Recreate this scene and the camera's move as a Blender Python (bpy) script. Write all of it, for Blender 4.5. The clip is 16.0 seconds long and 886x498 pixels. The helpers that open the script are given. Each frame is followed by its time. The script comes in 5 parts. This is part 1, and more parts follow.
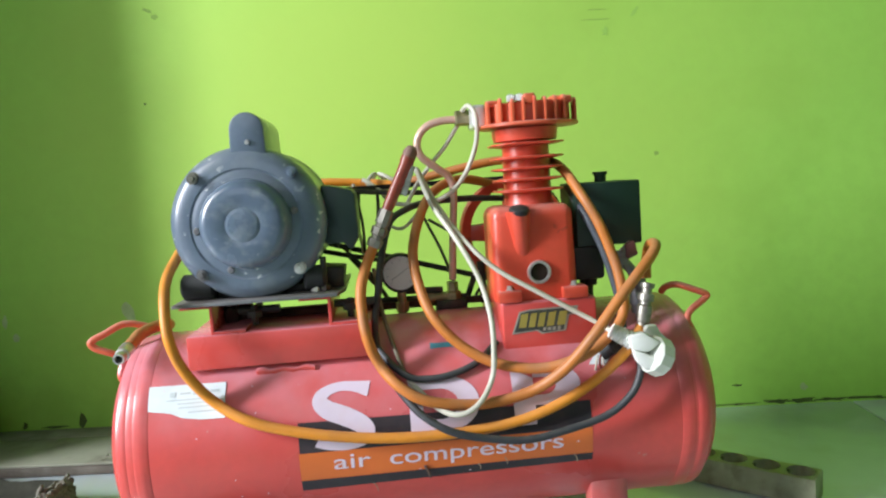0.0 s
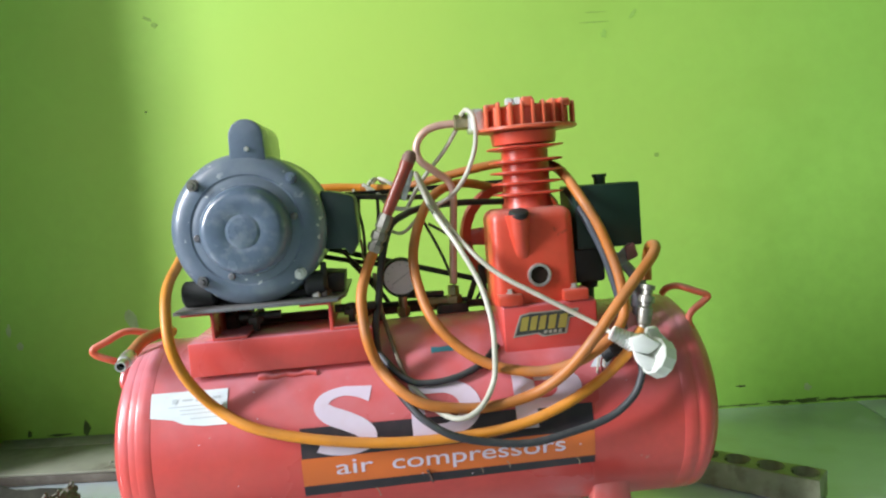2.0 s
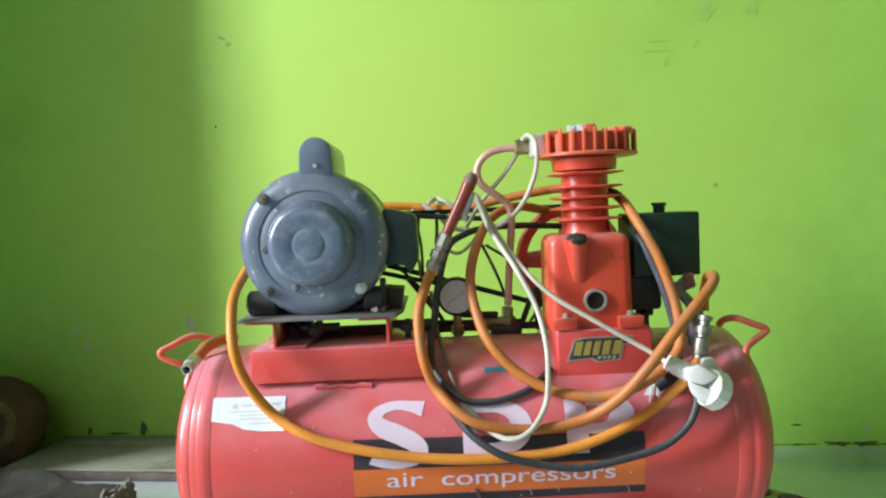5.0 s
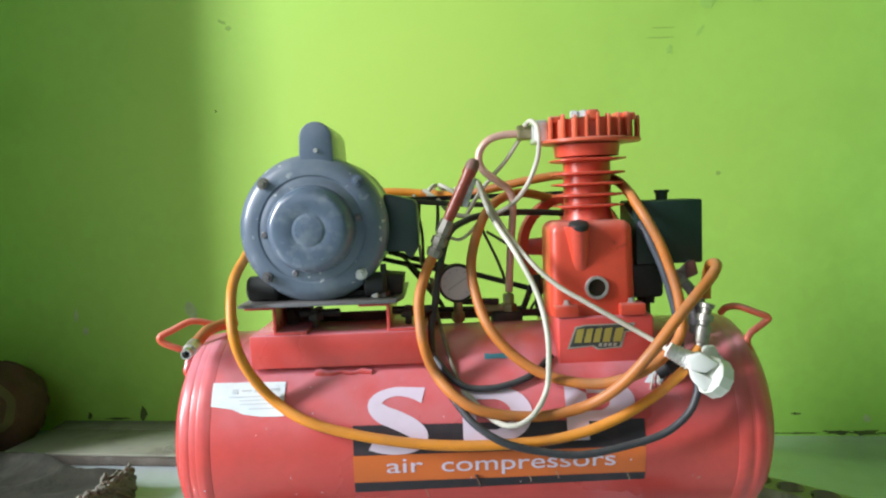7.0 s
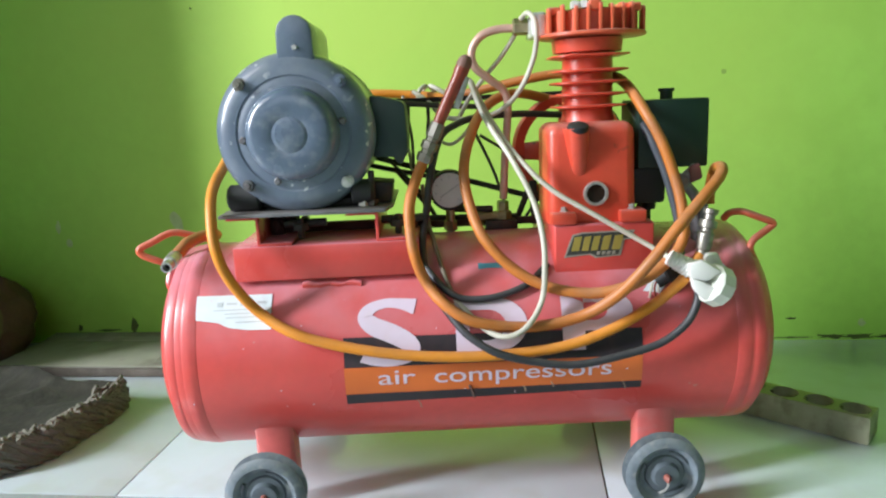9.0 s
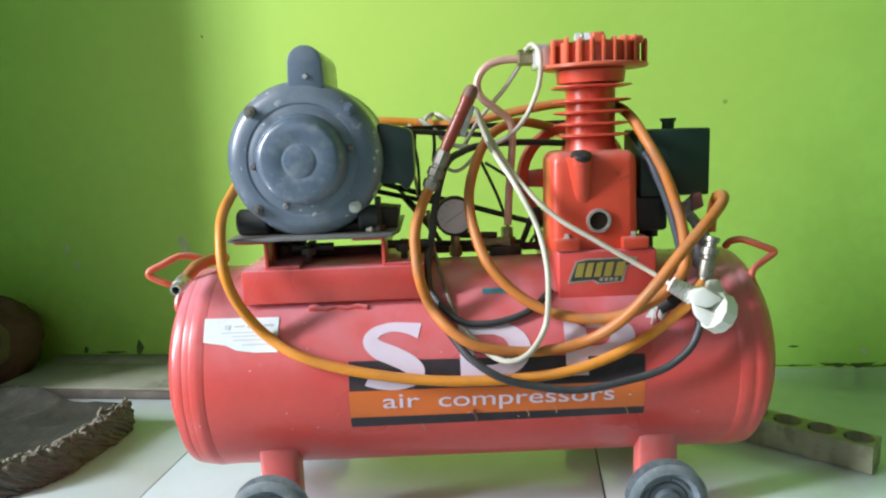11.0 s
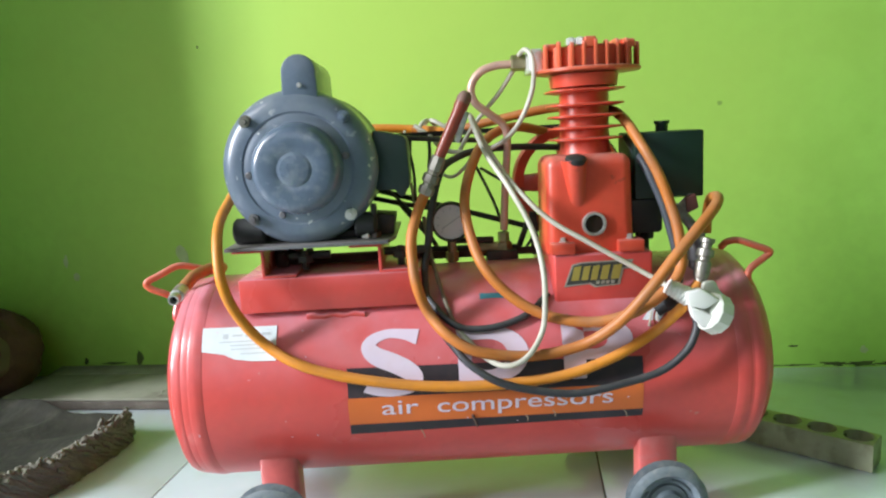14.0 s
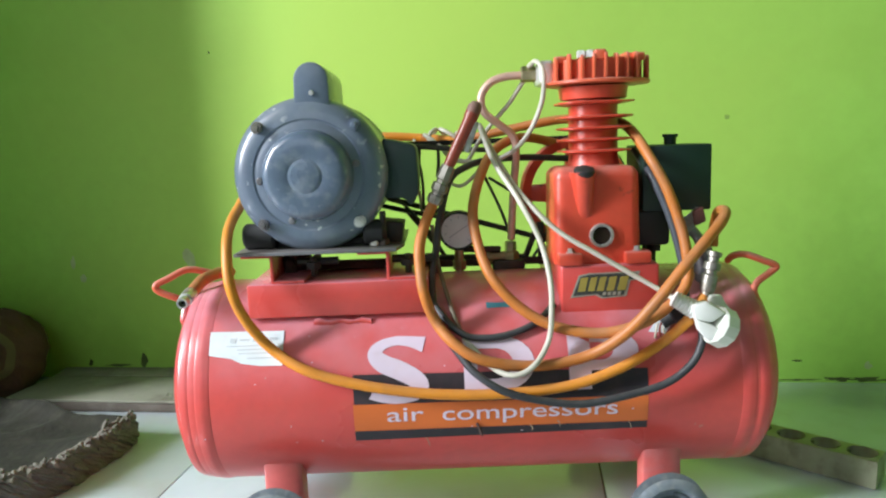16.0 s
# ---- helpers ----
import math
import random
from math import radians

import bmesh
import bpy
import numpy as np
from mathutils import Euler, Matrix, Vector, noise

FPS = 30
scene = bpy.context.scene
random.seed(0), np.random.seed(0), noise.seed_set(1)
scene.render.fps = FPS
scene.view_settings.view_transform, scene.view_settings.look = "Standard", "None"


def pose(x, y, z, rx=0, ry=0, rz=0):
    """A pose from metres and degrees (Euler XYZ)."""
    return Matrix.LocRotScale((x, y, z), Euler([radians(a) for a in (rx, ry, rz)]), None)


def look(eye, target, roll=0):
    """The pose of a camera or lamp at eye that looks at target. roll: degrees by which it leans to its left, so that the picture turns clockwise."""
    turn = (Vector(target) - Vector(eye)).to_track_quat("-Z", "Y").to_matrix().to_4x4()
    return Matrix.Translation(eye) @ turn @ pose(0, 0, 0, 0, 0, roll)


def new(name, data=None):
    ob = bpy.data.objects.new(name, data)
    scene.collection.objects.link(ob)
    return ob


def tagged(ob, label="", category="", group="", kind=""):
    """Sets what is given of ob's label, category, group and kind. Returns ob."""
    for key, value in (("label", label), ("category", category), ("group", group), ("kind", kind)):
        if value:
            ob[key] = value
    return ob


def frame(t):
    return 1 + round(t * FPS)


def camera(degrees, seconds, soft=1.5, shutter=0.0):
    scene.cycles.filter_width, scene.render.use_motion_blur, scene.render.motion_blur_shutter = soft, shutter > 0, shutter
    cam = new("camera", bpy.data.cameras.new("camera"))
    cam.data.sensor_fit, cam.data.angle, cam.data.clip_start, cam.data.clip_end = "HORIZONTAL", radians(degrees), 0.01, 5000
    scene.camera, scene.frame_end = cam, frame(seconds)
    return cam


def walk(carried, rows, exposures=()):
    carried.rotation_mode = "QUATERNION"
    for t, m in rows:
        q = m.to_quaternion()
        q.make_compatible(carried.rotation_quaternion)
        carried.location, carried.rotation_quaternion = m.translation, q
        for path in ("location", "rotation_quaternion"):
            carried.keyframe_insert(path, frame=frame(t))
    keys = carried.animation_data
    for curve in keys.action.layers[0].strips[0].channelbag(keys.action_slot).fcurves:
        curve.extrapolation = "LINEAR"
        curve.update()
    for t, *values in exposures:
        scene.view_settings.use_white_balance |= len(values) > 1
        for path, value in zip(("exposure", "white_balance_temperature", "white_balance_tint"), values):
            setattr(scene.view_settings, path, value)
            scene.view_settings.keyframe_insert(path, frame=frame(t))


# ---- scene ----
# ---- camera and walk ----
cam = camera(64.5, 16.0, soft=2.2)
ROWS = [
    (0.0, 0.1101, -0.7224, 0.4656, 3.31, -5.61, -3.94),
    (0.5, 0.1107, -0.7224, 0.4649, 3.44, -5.67, -4.06),
    (1.0, 0.1099, -0.7235, 0.4657, 3.79, -5.57, -3.93),
    (1.5, 0.1124, -0.7258, 0.4662, 3.68, -4.93, -4.35),
    (2.0, 0.1140, -0.7233, 0.4657, 3.56, -5.28, -4.61),
    (2.5, 0.1160, -0.7255, 0.4676, 3.71, -4.90, -4.88),
    (3.0, 0.1106, -0.7323, 0.4661, 4.29, -3.88, -3.88),
    (3.5, 0.1099, -0.7378, 0.4670, 6.14, -3.46, -3.95),
    (4.0, 0.1066, -0.7398, 0.4671, 6.50, -3.15, -3.11),
    (6.5, 0.1007, -0.7397, 0.4657, 7.64, -3.70, -2.15),
    (7.0, 0.1006, -0.7354, 0.4646, 7.32, -4.32, -2.10),
    (7.5, 0.1001, -0.7194, 0.4654, 7.57, -7.76, -2.57),
    (8.0, 0.0963, -0.7009, 0.4603, 6.32, -11.06, -1.99),
    (8.5, 0.1000, -0.6924, 0.4587, 7.18, -12.56, -3.08),
    (9.0, 0.0982, -0.6960, 0.4594, 7.12, -11.89, -2.62),
    (9.5, 0.0977, -0.7029, 0.4607, 7.24, -10.68, -2.39),
    (12.0, 0.0977, -0.7081, 0.4616, 7.30, -9.75, -2.15),
    (12.5, 0.1003, -0.7063, 0.4612, 7.53, -10.00, -2.78),
    (13.0, 0.0989, -0.7089, 0.4617, 7.21, -9.53, -2.57),
    (13.5, 0.0999, -0.7085, 0.4623, 7.22, -9.60, -2.79),
    (14.0, 0.1023, -0.7092, 0.4622, 7.31, -9.38, -3.14),
    (14.5, 0.0971, -0.7145, 0.4622, 7.22, -8.65, -1.92),
    (15.0, 0.0979, -0.7137, 0.4615, 7.20, -8.69, -2.01),
    (15.5, 0.0962, -0.7163, 0.4635, 7.16, -8.36, -1.67),
    (16.0, 0.0974, -0.7140, 0.4641, 7.52, -8.74, -2.13),
]
walk(cam, [(t, pose(x, y, z, 90 + pitch, 0, yaw) @ pose(0, 0, 0, 0, 0, roll)) for t, x, y, z, yaw, pitch, roll in ROWS],
     exposures=[(0.0, 0.0), (16.0, 0.0)])

# ---- world and light ----
SUN_WAY = Vector((0.74, 0.67, -0.86)).normalized()   # the way the daylight travels, in through the west doorway
world = bpy.data.worlds.new("sky")
scene.world = world
world.use_nodes = True
wn = world.node_tree.nodes
sky = wn.new("ShaderNodeTexSky")
sky.sky_type = "NISHITA"
sky.sun_disc = False
sky.sun_elevation = math.asin(-SUN_WAY.z)
sky.sun_rotation = math.atan2(-SUN_WAY.x, -SUN_WAY.y)
world.node_tree.links.new(sky.outputs[0], wn["Background"].inputs[0])
wn["Background"].inputs[1].default_value = 0.08

sun_data = bpy.data.lights.new("sun", "SUN")
sun_data.energy, sun_data.angle, sun_data.color = 0.3, radians(15), (1.0, 0.99, 0.97)
sun = new("sun", sun_data)
sun.matrix_world = look((-4, -4, 3), Vector((-4, -4, 3)) + SUN_WAY)


def added_lamp(name, place, target, width, height, watts, colour):
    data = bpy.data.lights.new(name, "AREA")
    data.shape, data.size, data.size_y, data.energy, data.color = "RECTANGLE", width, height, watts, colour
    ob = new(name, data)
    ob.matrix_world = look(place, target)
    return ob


# added lamp beyond the doorway, standing in for daylight; narrow for a sharp edge
added_lamp("doorway_standin_lamp", (-4.1, -1.85, 2.2), (0.0, 0.2, 0.7), 0.46, 2.4, 465.0, (0.885, 0.93, 1.0))
# added fill lamp behind the camera, brightens the front of the compressor
added_lamp("front_fill_lamp", (-0.1, -2.62, 1.5), (-0.1, 0.0, 1.0), 1.6, 1.1, 5.5, (0.92, 0.97, 1.0))


# ---- materials ----
def material(name, base, rough=0.5, metal=0.0, vary=0.12, scale=6.0, grain=60.0, bump=0.05, second=None, amount=0.5, spec=0.5, coat=0.0,
             dust_or_shade=None, dusty=0.0, rough_vary=0.1, chip=None, chip_at=0.68, lit_area=None):
    """A surface with stains (large), grain (small), a second colour in patches, one area painted in a lit tone, and
    settled dust or a shade tone on upward faces.
    """
    m = bpy.data.materials.new(name)
    m.use_nodes = True
    t = m.node_tree
    n, link = t.nodes, t.links.new
    b = n["Principled BSDF"]
    co = n.new("ShaderNodeTexCoord").outputs["Object"]

    def noise_node(s, detail=4.0):
        q = n.new("ShaderNodeTexNoise")
        q.inputs["Scale"].default_value, q.inputs["Detail"].default_value = s, detail
        link(co, q.inputs["Vector"])
        return q.outputs["Fac"]

    def ramp(fac, a, c):
        q = n.new("ShaderNodeMapRange")
        q.inputs["From Min"].default_value, q.inputs["From Max"].default_value = a, c
        link(fac, q.inputs["Value"])
        return q.outputs["Result"]

    def mix(fac, a, c):
        q = n.new("ShaderNodeMix")
        q.data_type = "RGBA"
        if isinstance(fac, float):
            q.inputs[0].default_value = fac
        else:
            link(fac, q.inputs[0])
        for i, s in ((6, a), (7, c)):
            if isinstance(s, tuple):
                q.inputs[i].default_value = (*s, 1)
            else:
                link(s, q.inputs[i])
        return q.outputs[2]

    def times(a, k):
        q = n.new("ShaderNodeMath")
        q.operation = "MULTIPLY"
        link(a, q.inputs[0])
        if isinstance(k, float):
            q.inputs[1].default_value = k
        else:
            link(k, q.inputs[1])
        return q.outputs[0]

    large, small = noise_node(scale, 5.0), noise_node(grain, 3.0)
    dark, light = tuple(c * (1 - vary) for c in base), tuple(min(1.0, c * (1 + vary)) for c in base)
    colour = mix(ramp(large, 0.3, 0.7), dark, light)
    colour = mix(times(ramp(small, 0.35, 0.7), 0.35), colour, tuple(c * (1 - 1.6 * vary) for c in base))
    if second:
        colour = mix(times(ramp(noise_node(scale * 2.3, 7.0), 0.5, 0.68), amount), colour, second)
    # soft-edged tint that paints a lit tone into the base colour
    if lit_area:
        tint, centre, reach = lit_area
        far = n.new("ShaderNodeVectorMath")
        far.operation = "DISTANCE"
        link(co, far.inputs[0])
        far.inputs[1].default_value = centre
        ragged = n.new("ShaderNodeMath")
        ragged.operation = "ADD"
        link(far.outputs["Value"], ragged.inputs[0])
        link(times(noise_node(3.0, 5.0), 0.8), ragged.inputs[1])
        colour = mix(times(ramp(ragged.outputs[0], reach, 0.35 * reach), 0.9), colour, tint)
    if chip:
        colour = mix(times(ramp(noise_node(70.0, 8.0), chip_at, chip_at + 0.03), ramp(noise_node(9.0, 2.0), 0.42, 0.60)), colour, chip)
    if dust_or_shade:
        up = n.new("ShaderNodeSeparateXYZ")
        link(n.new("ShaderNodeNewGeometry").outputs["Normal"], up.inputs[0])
        colour = mix(times(times(ramp(up.outputs["Z"], 0.05, 0.95), ramp(noise_node(scale * 3, 6.0), 0.1, 0.75)), dusty), colour, dust_or_shade)
    link(colour, b.inputs["Base Color"])
    b.inputs["Metallic"].default_value = metal
    b.inputs["Specular IOR Level"].default_value = spec
    b.inputs["Coat Weight"].default_value = coat
    r = n.new("ShaderNodeMapRange")
    r.inputs["To Min"].default_value, r.inputs["To Max"].default_value = max(0.02, rough - rough_vary), min(1.0, rough + rough_vary)
    link(large, r.inputs["Value"])
    link(r.outputs["Result"], b.inputs["Roughness"])
    if bump:
        q = n.new("ShaderNodeBump")
        q.inputs["Strength"].default_value, q.inputs["Distance"].default_value = bump, 0.002
        link(small, q.inputs["Height"])
        link(q.outputs["Normal"], b.inputs["Normal"])
    return m


DUST = (0.50, 0.42, 0.38)
# the yellower area paints the wall's brightly lit middle into its colour
GREEN = material("lime_wall_paint", (0.318, 0.590, 0.100), 0.55, spec=0.25, vary=0.11, scale=1.5, grain=38, bump=0.25, second=(0.250, 0.470, 0.073), amount=0.75, lit_area=((0.410, 0.60, 0.105), (-0.15, 0.6, 0.70), 1.35))
PLASTER = material("grey_plaster", (0.24, 0.235, 0.22), 0.85, vary=0.15, scale=3, bump=0.2, second=(0.22, 0.21, 0.19), amount=0.5)
CEILING = material("ceiling_paint", (0.45, 0.45, 0.43), 0.8)
TILE = material("glazed_white_tile", (0.56, 0.635, 0.68), 0.19, vary=0.05, scale=5, grain=25, bump=0.01, second=(0.47, 0.50, 0.43), amount=0.4, rough_vary=0.07, spec=1.0, coat=0.6)
GROUT = material("grey_grout", (0.16, 0.16, 0.14), 0.9)
EARTH = material("outdoor_ground", (0.22, 0.21, 0.17), 0.95, vary=0.2)
# settled dust, its blue raised to stand in for bluish daylight on top
RED = material("red_tank_enamel", (0.68, 0.080, 0.068), 0.30, vary=0.10, scale=7, grain=90, bump=0.03, second=(0.55, 0.10, 0.08), amount=0.3, dust_or_shade=(0.66, 0.40, 0.50), dusty=0.72, chip=(0.58, 0.28, 0.26), chip_at=0.72, coat=0.1)
# dusty red, also made paler than the tank to brighten the dimly lit legs
LEG_RED = material("dusty_red_leg_enamel", (0.68, 0.150, 0.140), 0.32, vary=0.12, scale=18, grain=120, bump=0.04, second=(0.60, 0.24, 0.23), amount=0.5, coat=0.2)
RED_CAST = material("red_orange_cast_paint", (0.66, 0.075, 0.04), 0.33, vary=0.10, scale=14, grain=160, bump=0.10, second=(0.55, 0.08, 0.04), amount=0.35, dust_or_shade=DUST, dusty=0.45, chip=(0.30, 0.05, 0.03), chip_at=0.64)
RED_HEAD = material("orange_red_head_paint", (0.70, 0.125, 0.055), 0.42, vary=0.14, scale=20, grain=200, bump=0.14, second=(0.52, 0.10, 0.06), amount=0.4, dust_or_shade=(0.62, 0.46, 0.42), dusty=0.6)
MOTOR = material("blue_grey_motor_paint", (0.118, 0.155, 0.210), 0.33, vary=0.12, scale=12, grain=140, bump=0.06, second=(0.24, 0.27, 0.29), amount=0.35, dust_or_shade=(0.42, 0.42, 0.40), dusty=0.38, coat=0.3, chip=(0.46, 0.49, 0.50), chip_at=0.625)
SCUFF = material("motor_hub_paint", (0.112, 0.150, 0.208), 0.24, vary=0.14, scale=25, grain=120, bump=0.05, second=(0.33, 0.36, 0.38), amount=0.3, coat=0.35, chip=(0.46, 0.49, 0.50), chip_at=0.63)
BLACK_RUBBER = material("black_rubber", (0.016, 0.017, 0.018), 0.6, vary=0.25, scale=20, grain=150, bump=0.1, dust_or_shade=(0.12, 0.12, 0.11), dusty=0.35)
TYRE = material("worn_grey_rubber", (0.155, 0.190, 0.220), 0.7, vary=0.25, scale=40, grain=200, bump=0.25, second=(0.27, 0.28, 0.27), amount=0.6, dust_or_shade=(0.38, 0.39, 0.37), dusty=0.7)
HUB = material("grey_wheel_hub", (0.105, 0.130, 0.150), 0.42, vary=0.2, scale=40)
CABLE = material("black_cable_sheath", (0.035, 0.037, 0.042), 0.45, vary=0.2, scale=30, dust_or_shade=(0.20, 0.20, 0.19), dusty=0.35)
DARK_GREEN = material("dark_green_switch_plastic", (0.007, 0.026, 0.017), 0.5, vary=0.2, scale=15)
DARK_STEEL = material("dark_oily_steel", (0.045, 0.043, 0.040), 0.5, 0.4, vary=0.3, scale=30, second=(0.12, 0.07, 0.04), amount=0.4)
RUST = material("oily_rust_brown", (0.085, 0.038, 0.030), 0.7, 0.1, vary=0.35, scale=40, second=(0.05, 0.045, 0.035), amount=0.6, dust_or_shade=(0.22, 0.16, 0.13), dusty=0.4)
PLATE = material("dusty_steel_plate", (0.20, 0.20, 0.21), 0.5, 0.5, vary=0.2, scale=20, second=(0.16, 0.11, 0.09), amount=0.5, dust_or_shade=(0.42, 0.38, 0.34), dusty=0.6)
ZINC = material("bright_zinc", (0.78, 0.78, 0.76), 0.38, 0.5, vary=0.12, scale=80)
CHROME = material("nickel_plated_steel", (0.66, 0.65, 0.62), 0.38, 0.75, vary=0.2, scale=60, grain=200, second=(0.35, 0.32, 0.28), amount=0.4)
DULL_NICKEL = material("dull_nickel", (0.33, 0.31, 0.27), 0.42, 0.8, vary=0.25, scale=60, second=(0.18, 0.16, 0.12), amount=0.6)
BRASS = material("tarnished_brass", (0.42, 0.36, 0.22), 0.38, 0.9, vary=0.2, scale=50, second=(0.25, 0.22, 0.14), amount=0.5)
COPPER_MAT = material("aged_copper_tube", (0.74, 0.47, 0.38), 0.36, 0.3, vary=0.15, scale=25, second=(0.58, 0.38, 0.31), amount=0.4)
ORANGE = material("orange_rubber_hose", (0.76, 0.27, 0.018), 0.45, vary=0.10, scale=14, grain=120, bump=0.05, second=(0.50, 0.19, 0.04), amount=0.45, dust_or_shade=(0.55, 0.40, 0.27), dusty=0.3)
ORANGE_DIRTY = material("dirty_orange_rubber_hose", (0.52, 0.165, 0.025), 0.5, vary=0.14, scale=14, grain=120, bump=0.06, second=(0.33, 0.14, 0.06), amount=0.5, dust_or_shade=(0.50, 0.36, 0.26), dusty=0.35)
CREAM = material("cream_flex_cable", (0.58, 0.55, 0.46), 0.5, vary=0.08, scale=25, second=(0.45, 0.40, 0.30), amount=0.35)
# darker brown version of the cream, for one end of the looped cable
DULL_CREAM = material("dull_brown_flex", (0.27, 0.22, 0.16), 0.6, vary=0.25, scale=40, second=(0.14, 0.10, 0.07), amount=0.6)
WHITE_PLASTIC = material("white_plug_plastic", (0.88, 0.88, 0.84), 0.4, vary=0.04, scale=30)
# white plastic greyed to paint in the plug's shaded side
SHADED_PLASTIC = material("shaded_plug_plastic", (0.68, 0.70, 0.62), 0.5, vary=0.08, scale=60, second=(0.54, 0.57, 0.47), amount=0.4)
PINK_WHITE = material("faded_white_print", (0.73, 0.61, 0.73), 0.45, vary=0.05, scale=12, second=(0.66, 0.46, 0.47), amount=0.35)
BLACK_PRINT = material("black_print", (0.030, 0.024, 0.030), 0.45, vary=0.2, scale=18, second=(0.10, 0.05, 0.05), amount=0.25)
ORANGE_PRINT = material("orange_print", (0.72, 0.16, 0.03), 0.42, vary=0.07, scale=14)
PAPER = material("white_label_paper", (0.74, 0.82, 0.86), 0.6, vary=0.06, scale=25, second=(0.64, 0.68, 0.70), amount=0.4)
STRAW = material("dry_straw", (0.36, 0.26, 0.18), 0.8)
DEAD_LEAF = material("dead_leaf_brown", (0.10, 0.055, 0.045), 0.8)
INK = material("grey_label_ink", (0.53, 0.60, 0.63), 0.7)
TEAL = material("teal_mark", (0.07, 0.28, 0.36), 0.5)
DIAL = material("pale_dial_face", (0.82, 0.88, 0.90), 0.35)
RED_GUN = material("red_brown_air_gun", (0.24, 0.045, 0.025), 0.35, vary=0.2, scale=40)
YELLOW = material("yellow_sticker_ink", (0.35, 0.29, 0.06), 0.4)
STICKER = material("grey_black_sticker", (0.05, 0.055, 0.05), 0.4, second=(0.15, 0.15, 0.12), amount=0.4, scale=60)
SILVER = material("silver_sticker_rim", (0.33, 0.32, 0.27), 0.4)
BOARD = material("dusty_white_board", (0.235, 0.235, 0.18), 0.85, vary=0.15, scale=9, grain=40, bump=0.3, second=(0.16, 0.145, 0.11), amount=0.75)
MAT = material("dusty_dark_mat", (0.019, 0.018, 0.010), 0.95, vary=0.35, scale=14, grain=90, bump=0.8, second=(0.040, 0.037, 0.024), amount=0.6)
YARN = material("dusty_grey_yarn", (0.145, 0.138, 0.118), 0.95, vary=0.3, scale=40, grain=300, bump=0.5)
YARN_PALE = material("pale_dusty_yarn", (0.205, 0.192, 0.155), 0.95, vary=0.25, scale=40, grain=300, bump=0.5)
# dirty plastic; the olive on upward faces paints in the dim green shade
STRIP = material("dusty_cream_plastic", (0.36, 0.37, 0.25), 0.75, vary=0.2, scale=22, second=(0.20, 0.21, 0.14), amount=0.7, dust_or_shade=(0.24, 0.26, 0.10), dusty=0.75)
SOCKET_DARK = material("socket_recess", (0.10, 0.095, 0.06), 0.7)
SACK = material("brown_woven_sack", (0.085, 0.045, 0.026), 0.9, vary=0.25, scale=10, grain=160, bump=0.5)
SACK_PRINT = material("faded_olive_print", (0.125, 0.108, 0.040), 0.9, vary=0.3, scale=15)
CHIP = material("bare_plaster", (0.40, 0.52, 0.24), 0.9, vary=0.15, scale=40)
GRIME = material("dark_grime", (0.075, 0.115, 0.025), 0.9, vary=0.3, scale=40)
SCRATCH = material("grey_scuff", (0.25, 0.41, 0.075), 0.8)
SMUDGE = material("faint_smudge", (0.30, 0.525, 0.092), 0.7, vary=0.12, scale=60)


# ---- mesh helpers ----
def finish(name, bm, mat, parent=None, label="", smooth=True, angle=35):
    bmesh.ops.recalc_face_normals(bm, faces=bm.faces)
    me = bpy.data.meshes.new(name)
    bm.to_mesh(me)
    bm.free()
    me.materials.append(mat)
    if smooth:
        me.polygons.foreach_set("use_smooth", [True] * len(me.polygons))
        me.set_sharp_from_angle(angle=radians(angle))
    ob = new(name, me)
    if parent:
        ob.parent = parent
    if label:
        tagged(ob, label)
    return ob


def part(name, bm, mat, parent, label="", smooth=True, angle=35):
    """Links a bmesh as one mesh object under a thing or a part."""
    return finish(name, bm, mat, parent, label, smooth, angle)


def thing(name, m, label, category, group="", kind=""):
    ob = new(name)
    ob.empty_display_size = 0.05
    ob.matrix_world = m
    return tagged(ob, label, category, group, kind)


def add_box(bm, x0, x1, y0, y1, z0, z1, bevel=0.0, segments=2):
    m = Matrix.LocRotScale(((x0 + x1) / 2, (y0 + y1) / 2, (z0 + z1) / 2), None, (x1 - x0, y1 - y0, z1 - z0))
    made = bmesh.ops.create_cube(bm, size=1, matrix=m)["verts"]
    if bevel:
        edges = list({e for v in made for e in v.link_edges})
        bmesh.ops.bevel(bm, geom=edges, offset=bevel, segments=segments, profile=0.5, affect="EDGES", clamp_overlap=True)
    return bm


def box(x0, x1, y0, y1, z0, z1, bevel=0.0, segments=2):
    return add_box(bmesh.new(), x0, x1, y0, y1, z0, z1, bevel, segments)


def add_lathe(bm, profile, base, axis, seg=40):
    """Turns (distance along the axis, radius) rows about an axis."""
    axis = Vector(axis).normalized()
    side = axis.orthogonal().normalized()
    up = axis.cross(side)
    rings = []
    for a, r in profile:
        c = Vector(base) + axis * a
        if r < 1e-6:
            rings.append([bm.verts.new(c)])
        else:
            rings.append([bm.verts.new(c + (side * math.cos(k * math.tau / seg) + up * math.sin(k * math.tau / seg)) * r) for k in range(seg)])
    for p, q in zip(rings, rings[1:]):
        for k in range(seg):
            j = (k + 1) % seg
            if len(p) == 1 and len(q) == 1:
                continue
            if len(p) == 1:
                bm.faces.new((p[0], q[k], q[j]))
            elif len(q) == 1:
                bm.faces.new((p[k], p[j], q[0]))
            else:
                bm.faces.new((p[k], p[j], q[j], q[k]))
    return bm


def lathe(profile, base, axis, seg=40):
    return add_lathe(bmesh.new(), profile, base, axis, seg)


